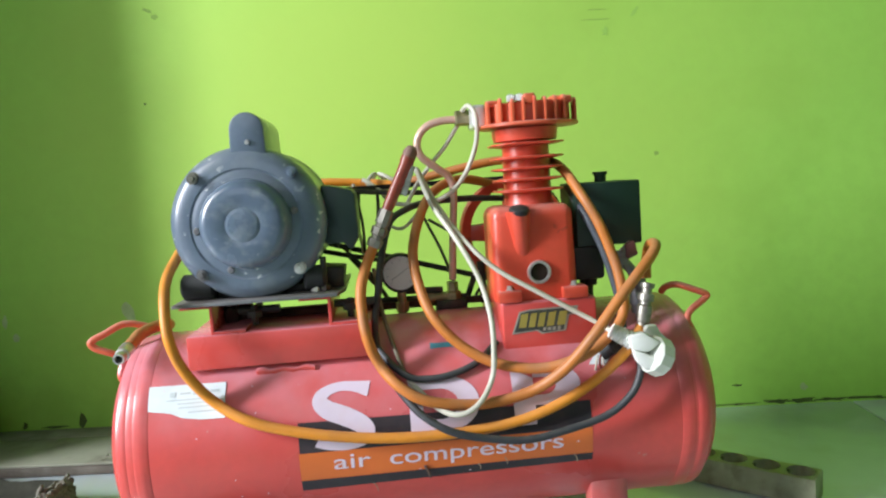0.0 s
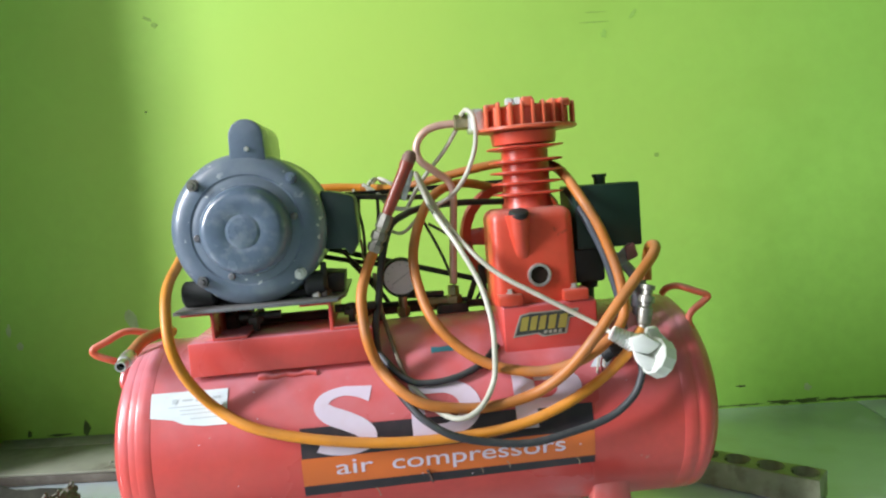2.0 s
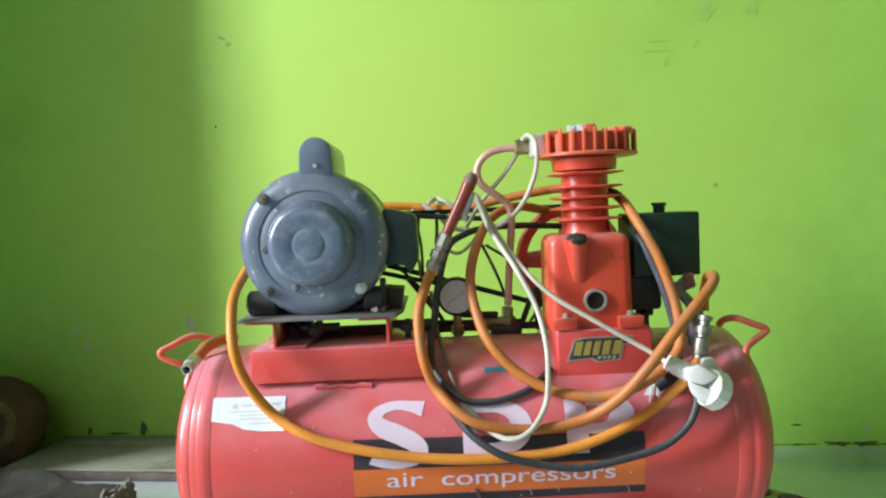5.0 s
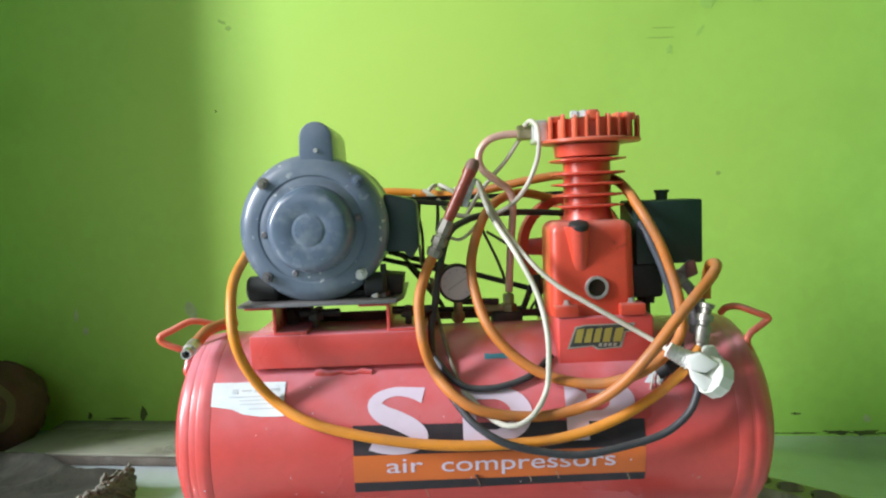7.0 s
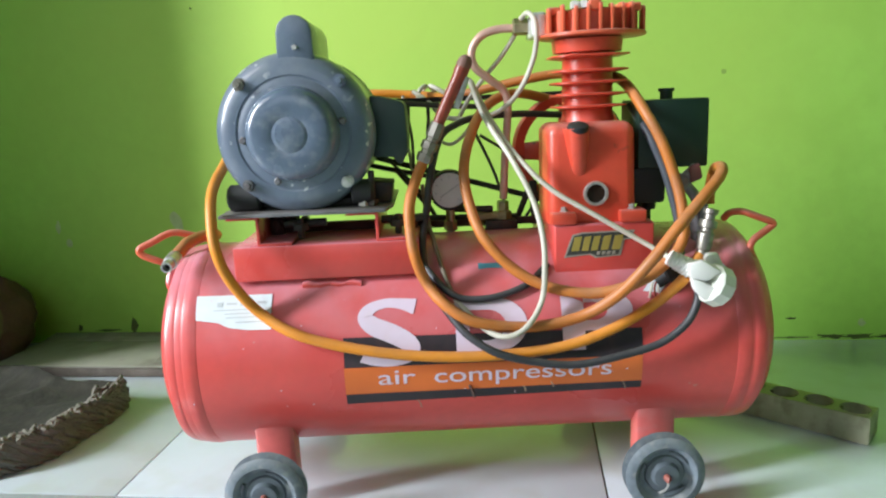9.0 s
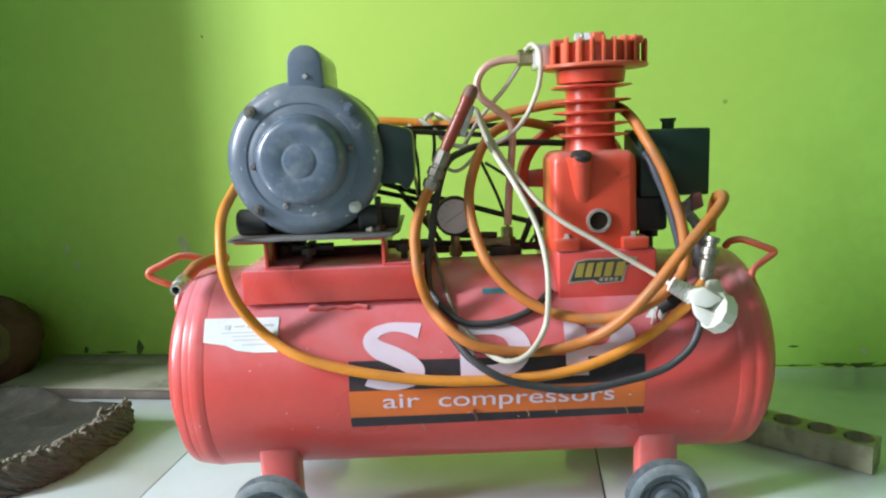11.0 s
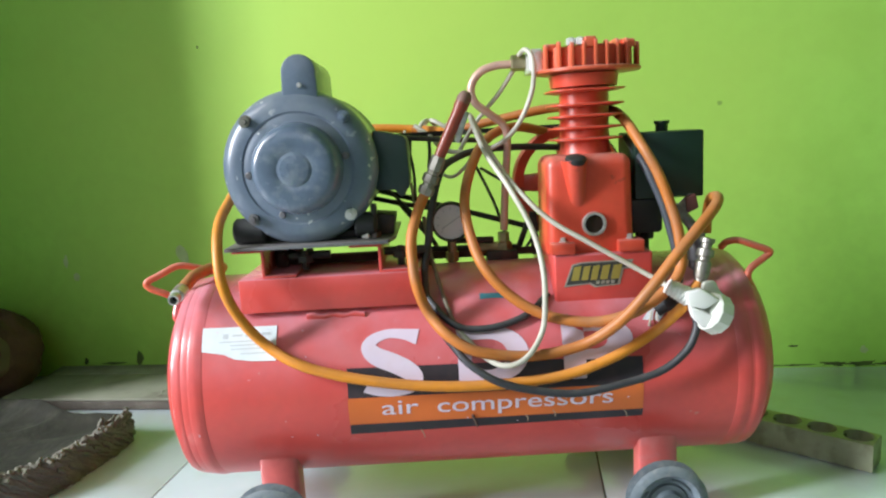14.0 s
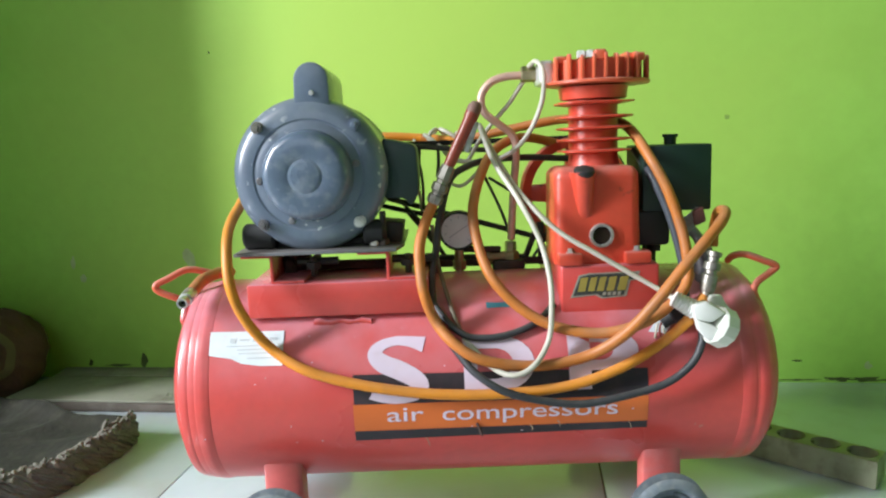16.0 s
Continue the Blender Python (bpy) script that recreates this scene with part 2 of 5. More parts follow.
def rod(a, b, r, seg=16, bevel=0.0008):
    a, b = Vector(a), Vector(b)
    d = (b - a).length
    return lathe([(0, 0), (0, r - bevel), (bevel, r), (d - bevel, r), (d, r - bevel), (d, 0)], a, b - a, seg)


def smooth_line(points, steps=8):
    """A Catmull-Rom line through the points."""
    p = [Vector(q) for q in points]
    p = [2 * p[0] - p[1]] + p + [2 * p[-1] - p[-2]]
    out = []
    for i in range(1, len(p) - 2):
        a, b, c, d = p[i - 1:i + 3]
        for k in range(steps):
            t = k / steps
            out.append(0.5 * (2 * b + (c - a) * t + (2 * a - 5 * b + 4 * c - d) * t * t + (3 * b - a - 3 * c + d) * t ** 3))
    return out + [p[-2]]


def add_tube(bm, points, r, seg=12, steps=8, wobble=0.0):
    line = smooth_line(points, steps) if steps else [Vector(q) for q in points]
    rings, side = [], None
    for i, c in enumerate(line):
        way = (line[min(i + 1, len(line) - 1)] - line[max(i - 1, 0)]).normalized()
        side = way.orthogonal() if side is None else side - way * side.dot(way)
        side.normalize()
        up = way.cross(side)
        q = r * (1 + wobble * noise.noise(c * 40))
        rings.append([bm.verts.new(c + (side * math.cos(k * math.tau / seg) + up * math.sin(k * math.tau / seg)) * q) for k in range(seg)])
    for p, q in zip(rings, rings[1:]):
        for k in range(seg):
            j = (k + 1) % seg
            bm.faces.new((p[k], p[j], q[j], q[k]))
    bm.faces.new(rings[0][::-1])
    bm.faces.new(rings[-1])
    return bm


def tube(points, r, seg=12, steps=8, wobble=0.0):
    return add_tube(bmesh.new(), points, r, seg, steps, wobble)


def prism(outline, way, bevel=0.0):
    """A flat outline of 3D points pushed along a vector."""
    bm = bmesh.new()
    a = [bm.verts.new(Vector(p)) for p in outline]
    b = [bm.verts.new(Vector(p) + Vector(way)) for p in outline]
    bm.faces.new(a)
    bm.faces.new(b[::-1])
    for i in range(len(a)):
        j = (i + 1) % len(a)
        bm.faces.new((a[j], a[i], b[i], b[j]))
    if bevel:
        bmesh.ops.recalc_face_normals(bm, faces=bm.faces)
        bmesh.ops.bevel(bm, geom=list(bm.edges), offset=bevel, segments=2, profile=0.5, affect="EDGES", clamp_overlap=True)
    return bm


# ---- the room ----
WALL_Y, WEST_X, EAST_X, SOUTH_Y, HIGH = 0.6016, -1.13, 3.0, -2.7, 3.4
DOOR_Y0, DOOR_Y1, DOOR_H = -1.6, 0.158, 2.4

ground = finish("ground", box(-900, 900, -900, 900, -0.5, -0.06), EARTH, smooth=False)
tagged(ground, "bare grey-brown earth outside the room", "ground", kind="structure")

floor = finish("floor", box(WEST_X - 0.12, EAST_X, SOUTH_Y, WALL_Y, -0.08, -0.003), GROUT, smooth=False)
tagged(floor, "white glazed tile floor with dark thin joints", "floor", kind="structure")

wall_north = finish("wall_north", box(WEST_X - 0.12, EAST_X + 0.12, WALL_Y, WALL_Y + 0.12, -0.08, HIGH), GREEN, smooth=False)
tagged(wall_north, "unseen lime green painted plaster wall, scuffed and stained", "wall", kind="structure")
# unseen wall; its green and distance are set for bounce and reflections
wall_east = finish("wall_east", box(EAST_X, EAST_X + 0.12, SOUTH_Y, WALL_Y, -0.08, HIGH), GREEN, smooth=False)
tagged(wall_east, "unseen lime green painted plaster wall", "wall", kind="structure")

# unseen wall; its door jamb is placed to cast the north wall's shade edge
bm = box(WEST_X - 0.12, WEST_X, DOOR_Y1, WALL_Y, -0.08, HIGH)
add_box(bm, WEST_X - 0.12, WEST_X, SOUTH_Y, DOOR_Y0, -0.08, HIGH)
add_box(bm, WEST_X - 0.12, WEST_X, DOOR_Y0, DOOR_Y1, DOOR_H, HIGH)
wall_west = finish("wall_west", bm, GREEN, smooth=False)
tagged(wall_west, "unseen lime green painted wall with a wide tall doorway", "wall", kind="structure")

# unseen wall; the opening is made up to go with the fill lamp
FILL_OPENING = (-0.95, 0.75, 0.95, 2.1)
bm = box(WEST_X - 0.12, FILL_OPENING[0], SOUTH_Y - 0.12, SOUTH_Y, -0.08, HIGH)
add_box(bm, FILL_OPENING[1], EAST_X + 0.12, SOUTH_Y - 0.12, SOUTH_Y, -0.08, HIGH)
add_box(bm, FILL_OPENING[0], FILL_OPENING[1], SOUTH_Y - 0.12, SOUTH_Y, -0.08, FILL_OPENING[2])
add_box(bm, FILL_OPENING[0], FILL_OPENING[1], SOUTH_Y - 0.12, SOUTH_Y, FILL_OPENING[3], HIGH)
wall_south = finish("wall_south", bm, PLASTER, smooth=False)
tagged(wall_south, "unseen grey plastered wall with an added opening for fill light", "wall", kind="structure")
ceiling = finish("ceiling", box(WEST_X - 0.12, EAST_X + 0.12, SOUTH_Y - 0.12, WALL_Y + 0.12, HIGH, HIGH + 0.1), CEILING, smooth=False)
tagged(ceiling, "plain off-white ceiling", "ceiling", kind="structure")

HOSE_FRONT = [(0.282,0.105,0.273),(0.27,0.09,0.262),(0.248,0.075,0.248),(0.224,0.09,0.22),(0.176,0.081,0.197),(0.116,0.078,0.179),(0.037,0.077,0.173),(-0.041,0.077,0.176),(-0.118,0.079,0.188),(-0.183,0.084,0.206),(-0.226,0.096,0.23),(-0.253,0.088,0.269),(-0.266,0.085,0.307),(-0.272,0.1,0.344),(-0.275,0.13,0.373),(-0.273,0.19,0.4),(-0.282,0.31,0.434),(-0.234,0.36,0.462),(-0.167,0.37,0.474),(-0.103,0.36,0.474)]
HOSE_BACK = [(-0.048,0.36,0.47),(0.002,0.35,0.464),(0.058,0.32,0.473),(0.112,0.3,0.483),(0.158,0.29,0.488),(0.205,0.25,0.483),(0.216,0.19,0.471),(0.228,0.145,0.436),(0.243,0.13,0.402),(0.255,0.122,0.365),(0.262,0.113,0.329),(0.261,0.105,0.291),(0.237,0.09,0.268),(0.2,0.075,0.251),(0.156,0.083,0.239),(0.106,0.095,0.245),(0.065,0.105,0.267),(0.033,0.115,0.303),(0.019,0.14,0.341),(0.016,0.17,0.379),(0.029,0.2,0.42),(0.052,0.24,0.451),(0.092,0.27,0.465),(0.148,0.3,0.454)]
HOSE_GUN = [(-0.032,0.15,0.391),(-0.041,0.14,0.373),(-0.05,0.12,0.346),(-0.051,0.11,0.32),(-0.047,0.1,0.289),(-0.035,0.102,0.255),(-0.013,0.086,0.231),(0.019,0.079,0.213),(0.078,0.083,0.203),(0.137,0.085,0.211),(0.176,0.07,0.238),(0.208,0.06,0.275),(0.24,0.065,0.312),(0.271,0.08,0.34),(0.298,0.1,0.361),(0.31,0.12,0.37),(0.314,0.15,0.366),(0.313,0.16,0.343),(0.312,0.16,0.323)]
HOSE_SHORT = [(-0.3312, 0.14, 0.2926), (-0.3272, 0.15, 0.2984), (-0.3237, 0.17, 0.3038), (-0.3169, 0.21, 0.3041), (-0.3151, 0.25, 0.2978)]
CABLE_LOOP = [(0.270,0.080,0.242),(0.268,0.074,0.225),(0.2554,0.070,0.2025),(0.2272,0.070,0.1808),(0.1824,0.068,0.1687),(0.1311,0.066,0.1612),(0.0863,0.066,0.1664),(0.042,0.066,0.1790),(0.011,0.076,0.1972),(-0.0071,0.090,0.2155),(-0.026,0.107,0.241),(-0.036,0.128,0.262),(-0.038,0.150,0.295),(-0.03,0.17,0.338),(-0.026,0.18,0.366),(-0.011,0.2,0.414),(0.012,0.22,0.43),(0.043,0.24,0.437),(0.098,0.26,0.438),(0.156,0.28,0.434)]
CABLE_SHORT = [(0.109,0.13,0.264),(0.082,0.11,0.246),(0.044,0.102,0.235),(0.011,0.102,0.234),(-0.006,0.104,0.240),(-0.022,0.113,0.253),(-0.037,0.128,0.270)]
CABLE_SWITCH = [(0.226,0.2,0.443),(0.233,0.152,0.413),(0.249,0.142,0.374),(0.26,0.135,0.333),(0.266,0.13,0.299),(0.266,0.125,0.269)]
COPPER = [(0.09,0.24,0.545),(0.067,0.24,0.544),(0.047,0.24,0.537),(0.035,0.24,0.52),(0.038,0.24,0.5),(0.058,0.245,0.483),(0.075,0.25,0.469),(0.08,0.25,0.448),(0.075,0.25,0.386),(0.071,0.25,0.328)]
WHITE_PLUG = [(0.24,0.08,0.275),(0.22,0.1,0.288),(0.155,0.105,0.328),(0.114,0.113,0.354),(0.08,0.126,0.388),(0.055,0.17,0.427),(0.04,0.2,0.459),(0.031,0.21,0.481)]
WHITE_LOOP = [(0.029,0.212,0.483),(0.043,0.17,0.438),(0.069,0.125,0.391),(0.09,0.11,0.346),(0.098,0.09,0.305),(0.098,0.08,0.268),(0.095,0.086,0.232),(0.076,0.072,0.207),(0.052,0.070,0.197),(0.028,0.083,0.204),(-0.003,0.108,0.232),(-0.015,0.128,0.262),(-0.024,0.16,0.290),(-0.031,0.19,0.316),(-0.036,0.21,0.356)]
WHITE_HEAD = [(0.098,0.24,0.556),(0.101,0.2,0.558),(0.107,0.185,0.548),(0.109,0.185,0.531),(0.106,0.19,0.505),(0.093,0.2,0.473),(0.074,0.22,0.449),(0.047,0.235,0.436),(0.021,0.25,0.435),(-0.005,0.27,0.44),(-0.024,0.3,0.46),(-0.043,0.32,0.474)]
WHITE_TIE = [(0.092,0.245,0.539),(0.072,0.25,0.51),(0.051,0.25,0.487),(0.033,0.255,0.465),(0.014,0.26,0.433)]

# ---- the air compressor, in its own frame: u along the tank, v away from the viewer, z up ----
M = pose(0.0332, -0.0579, 0.0268, 0, 0, 7.768) @ Matrix.Scale(0.9422, 4)
FLOOR_Z = -0.0284                        # the floor in this frame
V0, Z0, RT = 0.215, 0.161, 0.13          # the tank's axis and radius
compressor = thing("air_compressor", M, "red belt-driven air compressor with grey motor on wheels", "air compressor")


def on_tank(u, s, off=0.0):
    """A place on the tank's skin: s metres of arc above its front line."""
    a = s / RT
    return Vector((u, V0 - (RT + off) * math.cos(a), Z0 + (RT + off) * math.sin(a)))


def arc(deg):
    return radians(deg) * RT


def bend_flat(bm, off, step=0.006):
    """Cuts a flat drawing (x along the tank, y up the arc) into strips and lays it on the tank's skin."""
    ys = [v.co.y for v in bm.verts]
    y = min(ys) + step
    while y < max(ys):
        bmesh.ops.bisect_plane(bm, geom=list(bm.verts) + list(bm.edges) + list(bm.faces), plane_co=(0, y, 0), plane_no=(0, 1, 0), dist=1e-6)
        y += step
    for v in bm.verts:
        v.co = on_tank(v.co.x, v.co.y, off)
    return bm


def flat_shape(*outlines):
    bm = bmesh.new()
    for o in outlines:
        bm.faces.new([bm.verts.new((x, y, 0)) for x, y in o])
    bmesh.ops.triangulate(bm, faces=list(bm.faces))
    return bm


def ribbon(points, widths, steps=7):
    """A flat band of changing width along a curved line."""
    rows = smooth_line([(x, y, w) for (x, y), w in zip(points, widths)], steps)
    bm, last = bmesh.new(), None
    for i, p in enumerate(rows):
        d = rows[min(i + 1, len(rows) - 1)] - rows[max(i - 1, 0)]
        n = Vector((-d.y, d.x, 0)).normalized() * p.z / 2
        pair = [bm.verts.new((p.x + n.x, p.y + n.y, 0)), bm.verts.new((p.x - n.x, p.y - n.y, 0))]
        if last:
            bm.faces.new((last[0], last[1], pair[1], pair[0]))
        last = pair
    return bm


# tank with domed ends
L0, L1, DOME = -0.318, 0.342, 0.050
profile = [(L0 - DOME, 0)]
for k in range(1, 15):
    a = k / 14 * math.pi / 2
    profile.append((L0 - DOME * math.cos(a) ** 0.9, RT * math.sin(a) ** 0.8))
profile += [(L0 + (L1 - L0) * k / 12, RT) for k in range(1, 12)]
for k in range(14, 0, -1):
    a = k / 14 * math.pi / 2
    profile.append((L1 + DOME * math.cos(a) ** 0.9, RT * math.sin(a) ** 0.8))
profile.append((L1 + DOME, 0))
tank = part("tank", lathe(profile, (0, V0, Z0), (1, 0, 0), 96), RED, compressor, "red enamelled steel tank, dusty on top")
for u, fat in ((-0.330, 0.75), (-0.311, 0.45), (0.331, 0.35), (0.347, 0.55)):
    r = RT - (0.0035 if u < -0.326 else 0.0010 if u > 0.340 else 0.0)
    ring = [(-0.0105, r - 0.0010), (-0.0085, r + 0.0001), (-0.006, r + 0.0009 * fat), (-0.003, r + 0.0021 * fat), (0, r + 0.0026 * fat), (0.003, r + 0.0021 * fat), (0.006, r + 0.0009 * fat), (0.0085, r + 0.0001), (0.0105, r - 0.0010)]
    part("seam_ring", lathe(ring, (u, V0, Z0), (1, 0, 0), 96), RED, tank)

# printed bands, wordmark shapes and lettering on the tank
part("black_band", bend_flat(flat_shape([(-0.134, arc(1)), (0.211, arc(0.4)), (0.211, arc(14.6)), (-0.134, arc(16.5))]), 0.0003), BLACK_PRINT, tank, "black printed band", False)
part("orange_band", bend_flat(flat_shape([(-0.135, arc(-14.1)), (0.211, arc(-14.2)), (0.211, arc(0.3)), (-0.135, arc(0.9))]), 0.0003), ORANGE_PRINT, tank, "orange printed band", False)
part("lower_band", bend_flat(flat_shape([(-0.135, arc(-20.3)), (0.211, arc(-18.7)), (0.211, arc(-14.3)), (-0.135, arc(-14.2))]), 0.0003), BLACK_PRINT, tank, "black printed band", False)
wave = ribbon([(-0.050, 0.070), (-0.066, 0.074), (-0.084, 0.0755), (-0.101, 0.070), (-0.1075, 0.060), (-0.099, 0.0495), (-0.080, 0.041), (-0.062, 0.031),
               (-0.055, 0.0215), (-0.062, 0.012), (-0.080, 0.007), (-0.098, 0.009), (-0.112, 0.016)],
              [0.019, 0.013, 0.011, 0.013, 0.018, 0.021, 0.022, 0.021, 0.019, 0.014, 0.010, 0.011, 0.017])
part("mark_wave", bend_flat(wave, 0.0006), PINK_WHITE, tank, "faded white wavy mark", False)
half = [(0.037 + 0.042 * math.cos(a), 0.0445 + 0.0325 * math.sin(a)) for a in np.linspace(-1.35, 1.35, 14)]
hole = [(0.030 + 0.024 * math.cos(a), 0.0445 + 0.018 * math.sin(a)) for a in np.linspace(1.35, -1.35, 14)]
part("mark_half_round", bend_flat(flat_shape([(-0.004, 0.012)] + half[:8] + hole[6:] + [(0.012, 0.0265)], [(-0.004, 0.012), (0.012, 0.0265), (0.012, 0.0625), (-0.004, 0.077)],
     [(0.012, 0.0625)] + hole[:7] + half[7:] + [(-0.004, 0.077)]), 0.0006), PINK_WHITE, tank, "faded white half-round mark", False)
bow = [(0.165 + 0.037 * math.cos(a), 0.0555 + 0.0235 * math.sin(a)) for a in np.linspace(-1.4, 1.4, 12)]
eye = [(0.155 + 0.017 * math.cos(a), 0.0545 + 0.0105 * math.sin(a)) for a in np.linspace(1.4, -1.4, 12)]
part("mark_flag", bend_flat(flat_shape([(0.119, 0.0105), (0.145, 0.0105), (0.145, 0.0445), (0.145, 0.065), (0.119, 0.0785)],
     [(0.145, 0.0325)] + bow[:7] + eye[5:] + [(0.145, 0.0445)], [(0.145, 0.065)] + eye[:6] + bow[6:] + [(0.145, 0.0785)]), 0.0006), PINK_WHITE, tank, "faded white flag mark", False)


def lettering(text, u0, u1, s0, height, mat, name, label):
    data = bpy.data.curves.new("text", "FONT")
    data.body, data.size, data.offset = text, 1.0, 0.004
    ob = new("text", data)
    dg = bpy.context.evaluated_depsgraph_get()
    me = bpy.data.meshes.new_from_object(ob.evaluated_get(dg))
    bpy.data.objects.remove(ob)
    bm = bmesh.new()
    bm.from_mesh(me)
    bpy.data.meshes.remove(me)
    x0, x1 = min(v.co.x for v in bm.verts), max(v.co.x for v in bm.verts)
    for v in bm.verts:
        v.co.x = u0 + (v.co.x - x0) / (x1 - x0) * (u1 - u0)
        v.co.y = s0 + v.co.y * height
    return part(name, bend_flat(bm, 0.0007), mat, tank, label, False)


lettering("air", -0.096, -0.053, arc(-9.0), 0.0265, PINK_WHITE, "lettering", "white words air compressors")
lettering("compressors", -0.031, 0.175, arc(-9.3), 0.0265, PINK_WHITE, "lettering", "white words air compressors")

label_paper = part("paper_label", bend_flat(flat_shape([(-0.304, arc(42)), (-0.216, arc(41.3)), (-0.216, arc(22.6)), (-0.243, arc(22.9)), (-0.264, arc(24.3)), (-0.277, arc(27)), (-0.303, arc(29))]), 0.0009), PAPER, tank, "torn white paper label", False)
for u, a, w, h in ((-0.276, 36.5, 0.006, 0.006), (-0.262, 36.8, 0.012, 0.002), (-0.250, 37.0, 0.005, 0.006), (-0.241, 37, 0.006, 0.006), (-0.228, 37, 0.010, 0.003), (-0.258, 33.5, 0.05, 0.0012), (-0.25, 31.5, 0.04, 0.0012), (-0.246, 29.5, 0.045, 0.0012), (-0.24, 27.0, 0.035, 0.0012)):
    s = arc(a)
    part("print_bar", bend_flat(flat_shape([(u - w / 2, s - h / 2), (u + w / 2, s - h / 2), (u + w / 2, s + h / 2), (u - w / 2, s + h / 2)]), 0.0014), INK, label_paper, "", False)
part("paper_scrap", bend_flat(flat_shape([(0.216, arc(33)), (0.236, arc(32)), (0.262, arc(44)), (0.240, arc(46))]), 0.0009), PAPER, tank, "torn white paper scrap", False)
part("paper_scrap", bend_flat(flat_shape([(0.286, arc(49)), (0.313, arc(49.5)), (0.325, arc(40)), (0.318, arc(36)), (0.28, arc(38))]), 0.0009), PAPER, tank, "torn white paper scrap", False)
part("teal_mark", bend_flat(flat_shape([(0.027, arc(50.4)), (0.042, arc(50.8)), (0.056, arc(50.6)), (0.055, arc(54.4)), (0.038, arc(54.1)), (0.027, arc(54.6))]), 0.0007), TEAL, tank, "faded teal mark", False)
# weld bead along the rail
bead = [on_tank(-0.181 + 0.0053 * k, arc(45.5 + 0.5 * math.sin(k * 1.3)), 0.0005) for k in range(14)]
bm, rings = bmesh.new(), []
for i, c in enumerate(bead):
    r = (0.0036, 0.0056, 0.0052, 0.0030)[i] if i < 4 else 0.0031 + 0.0007 * math.sin(i * 1.9) + (0.001 if i > 10 else 0)
    rings.append([bm.verts.new(c + Vector((0, -0.75 * r * math.cos(a), r * math.sin(a)))) for a in np.linspace(0, math.tau, 13)[:-1]])
for p, q in zip(rings, rings[1:]):
    for k in range(12):
        bm.faces.new((p[k], p[(k + 1) % 12], q[(k + 1) % 12], q[k]))
bm.faces.new(rings[0])
bm.faces.new(rings[-1])
part("weld_bead", bm, RED, tank, angle=60)

# paint flecks and dry straw bits stuck to the skin
rng = random.Random(21)
bm = bmesh.new()
for k in range(22):
    u, s = rng.uniform(-0.33, 0.34), rng.uniform(-0.05, 0.12)
    w, h = rng.uniform(0.0005, 0.0015), rng.uniform(0.0005, 0.0012)
    bm.faces.new([bm.verts.new(on_tank(u + a * w, s + b * h, 0.0018)) for a, b in ((-1, -0.4), (0.3, -1), (1, 0.2), (-0.2, 1))])
tagged(part("paint_fleck", bm, PINK_WHITE, tank, "tiny pale paint flecks", False), kind="stuff")
for u, d, n in ((0.009, -15.2, 0.016), (-0.052, -21.6, 0.012), (0.072, -15.0, 0.007), (0.104, -13.2, 0.008), (0.188, -15.8, 0.010), (0.128, 36.0, 0.010)):
    a, b = on_tank(u, arc(d) + n / 2, 0.002), on_tank(u + 0.35 * n, arc(d) - n / 2, 0.003)
    part("straw_bit", tube([a, (a + b) / 2 + Vector((0.001, -0.001, 0)), b], 0.0006 if n < 0.015 else 0.0017, 6, 3), STRAW if n < 0.015 else DEAD_LEAF, tank, "dry straw bit" if n < 0.015 else "curled brown leaf bit")

# legs, wheels
WZ = FLOOR_Z + 0.052


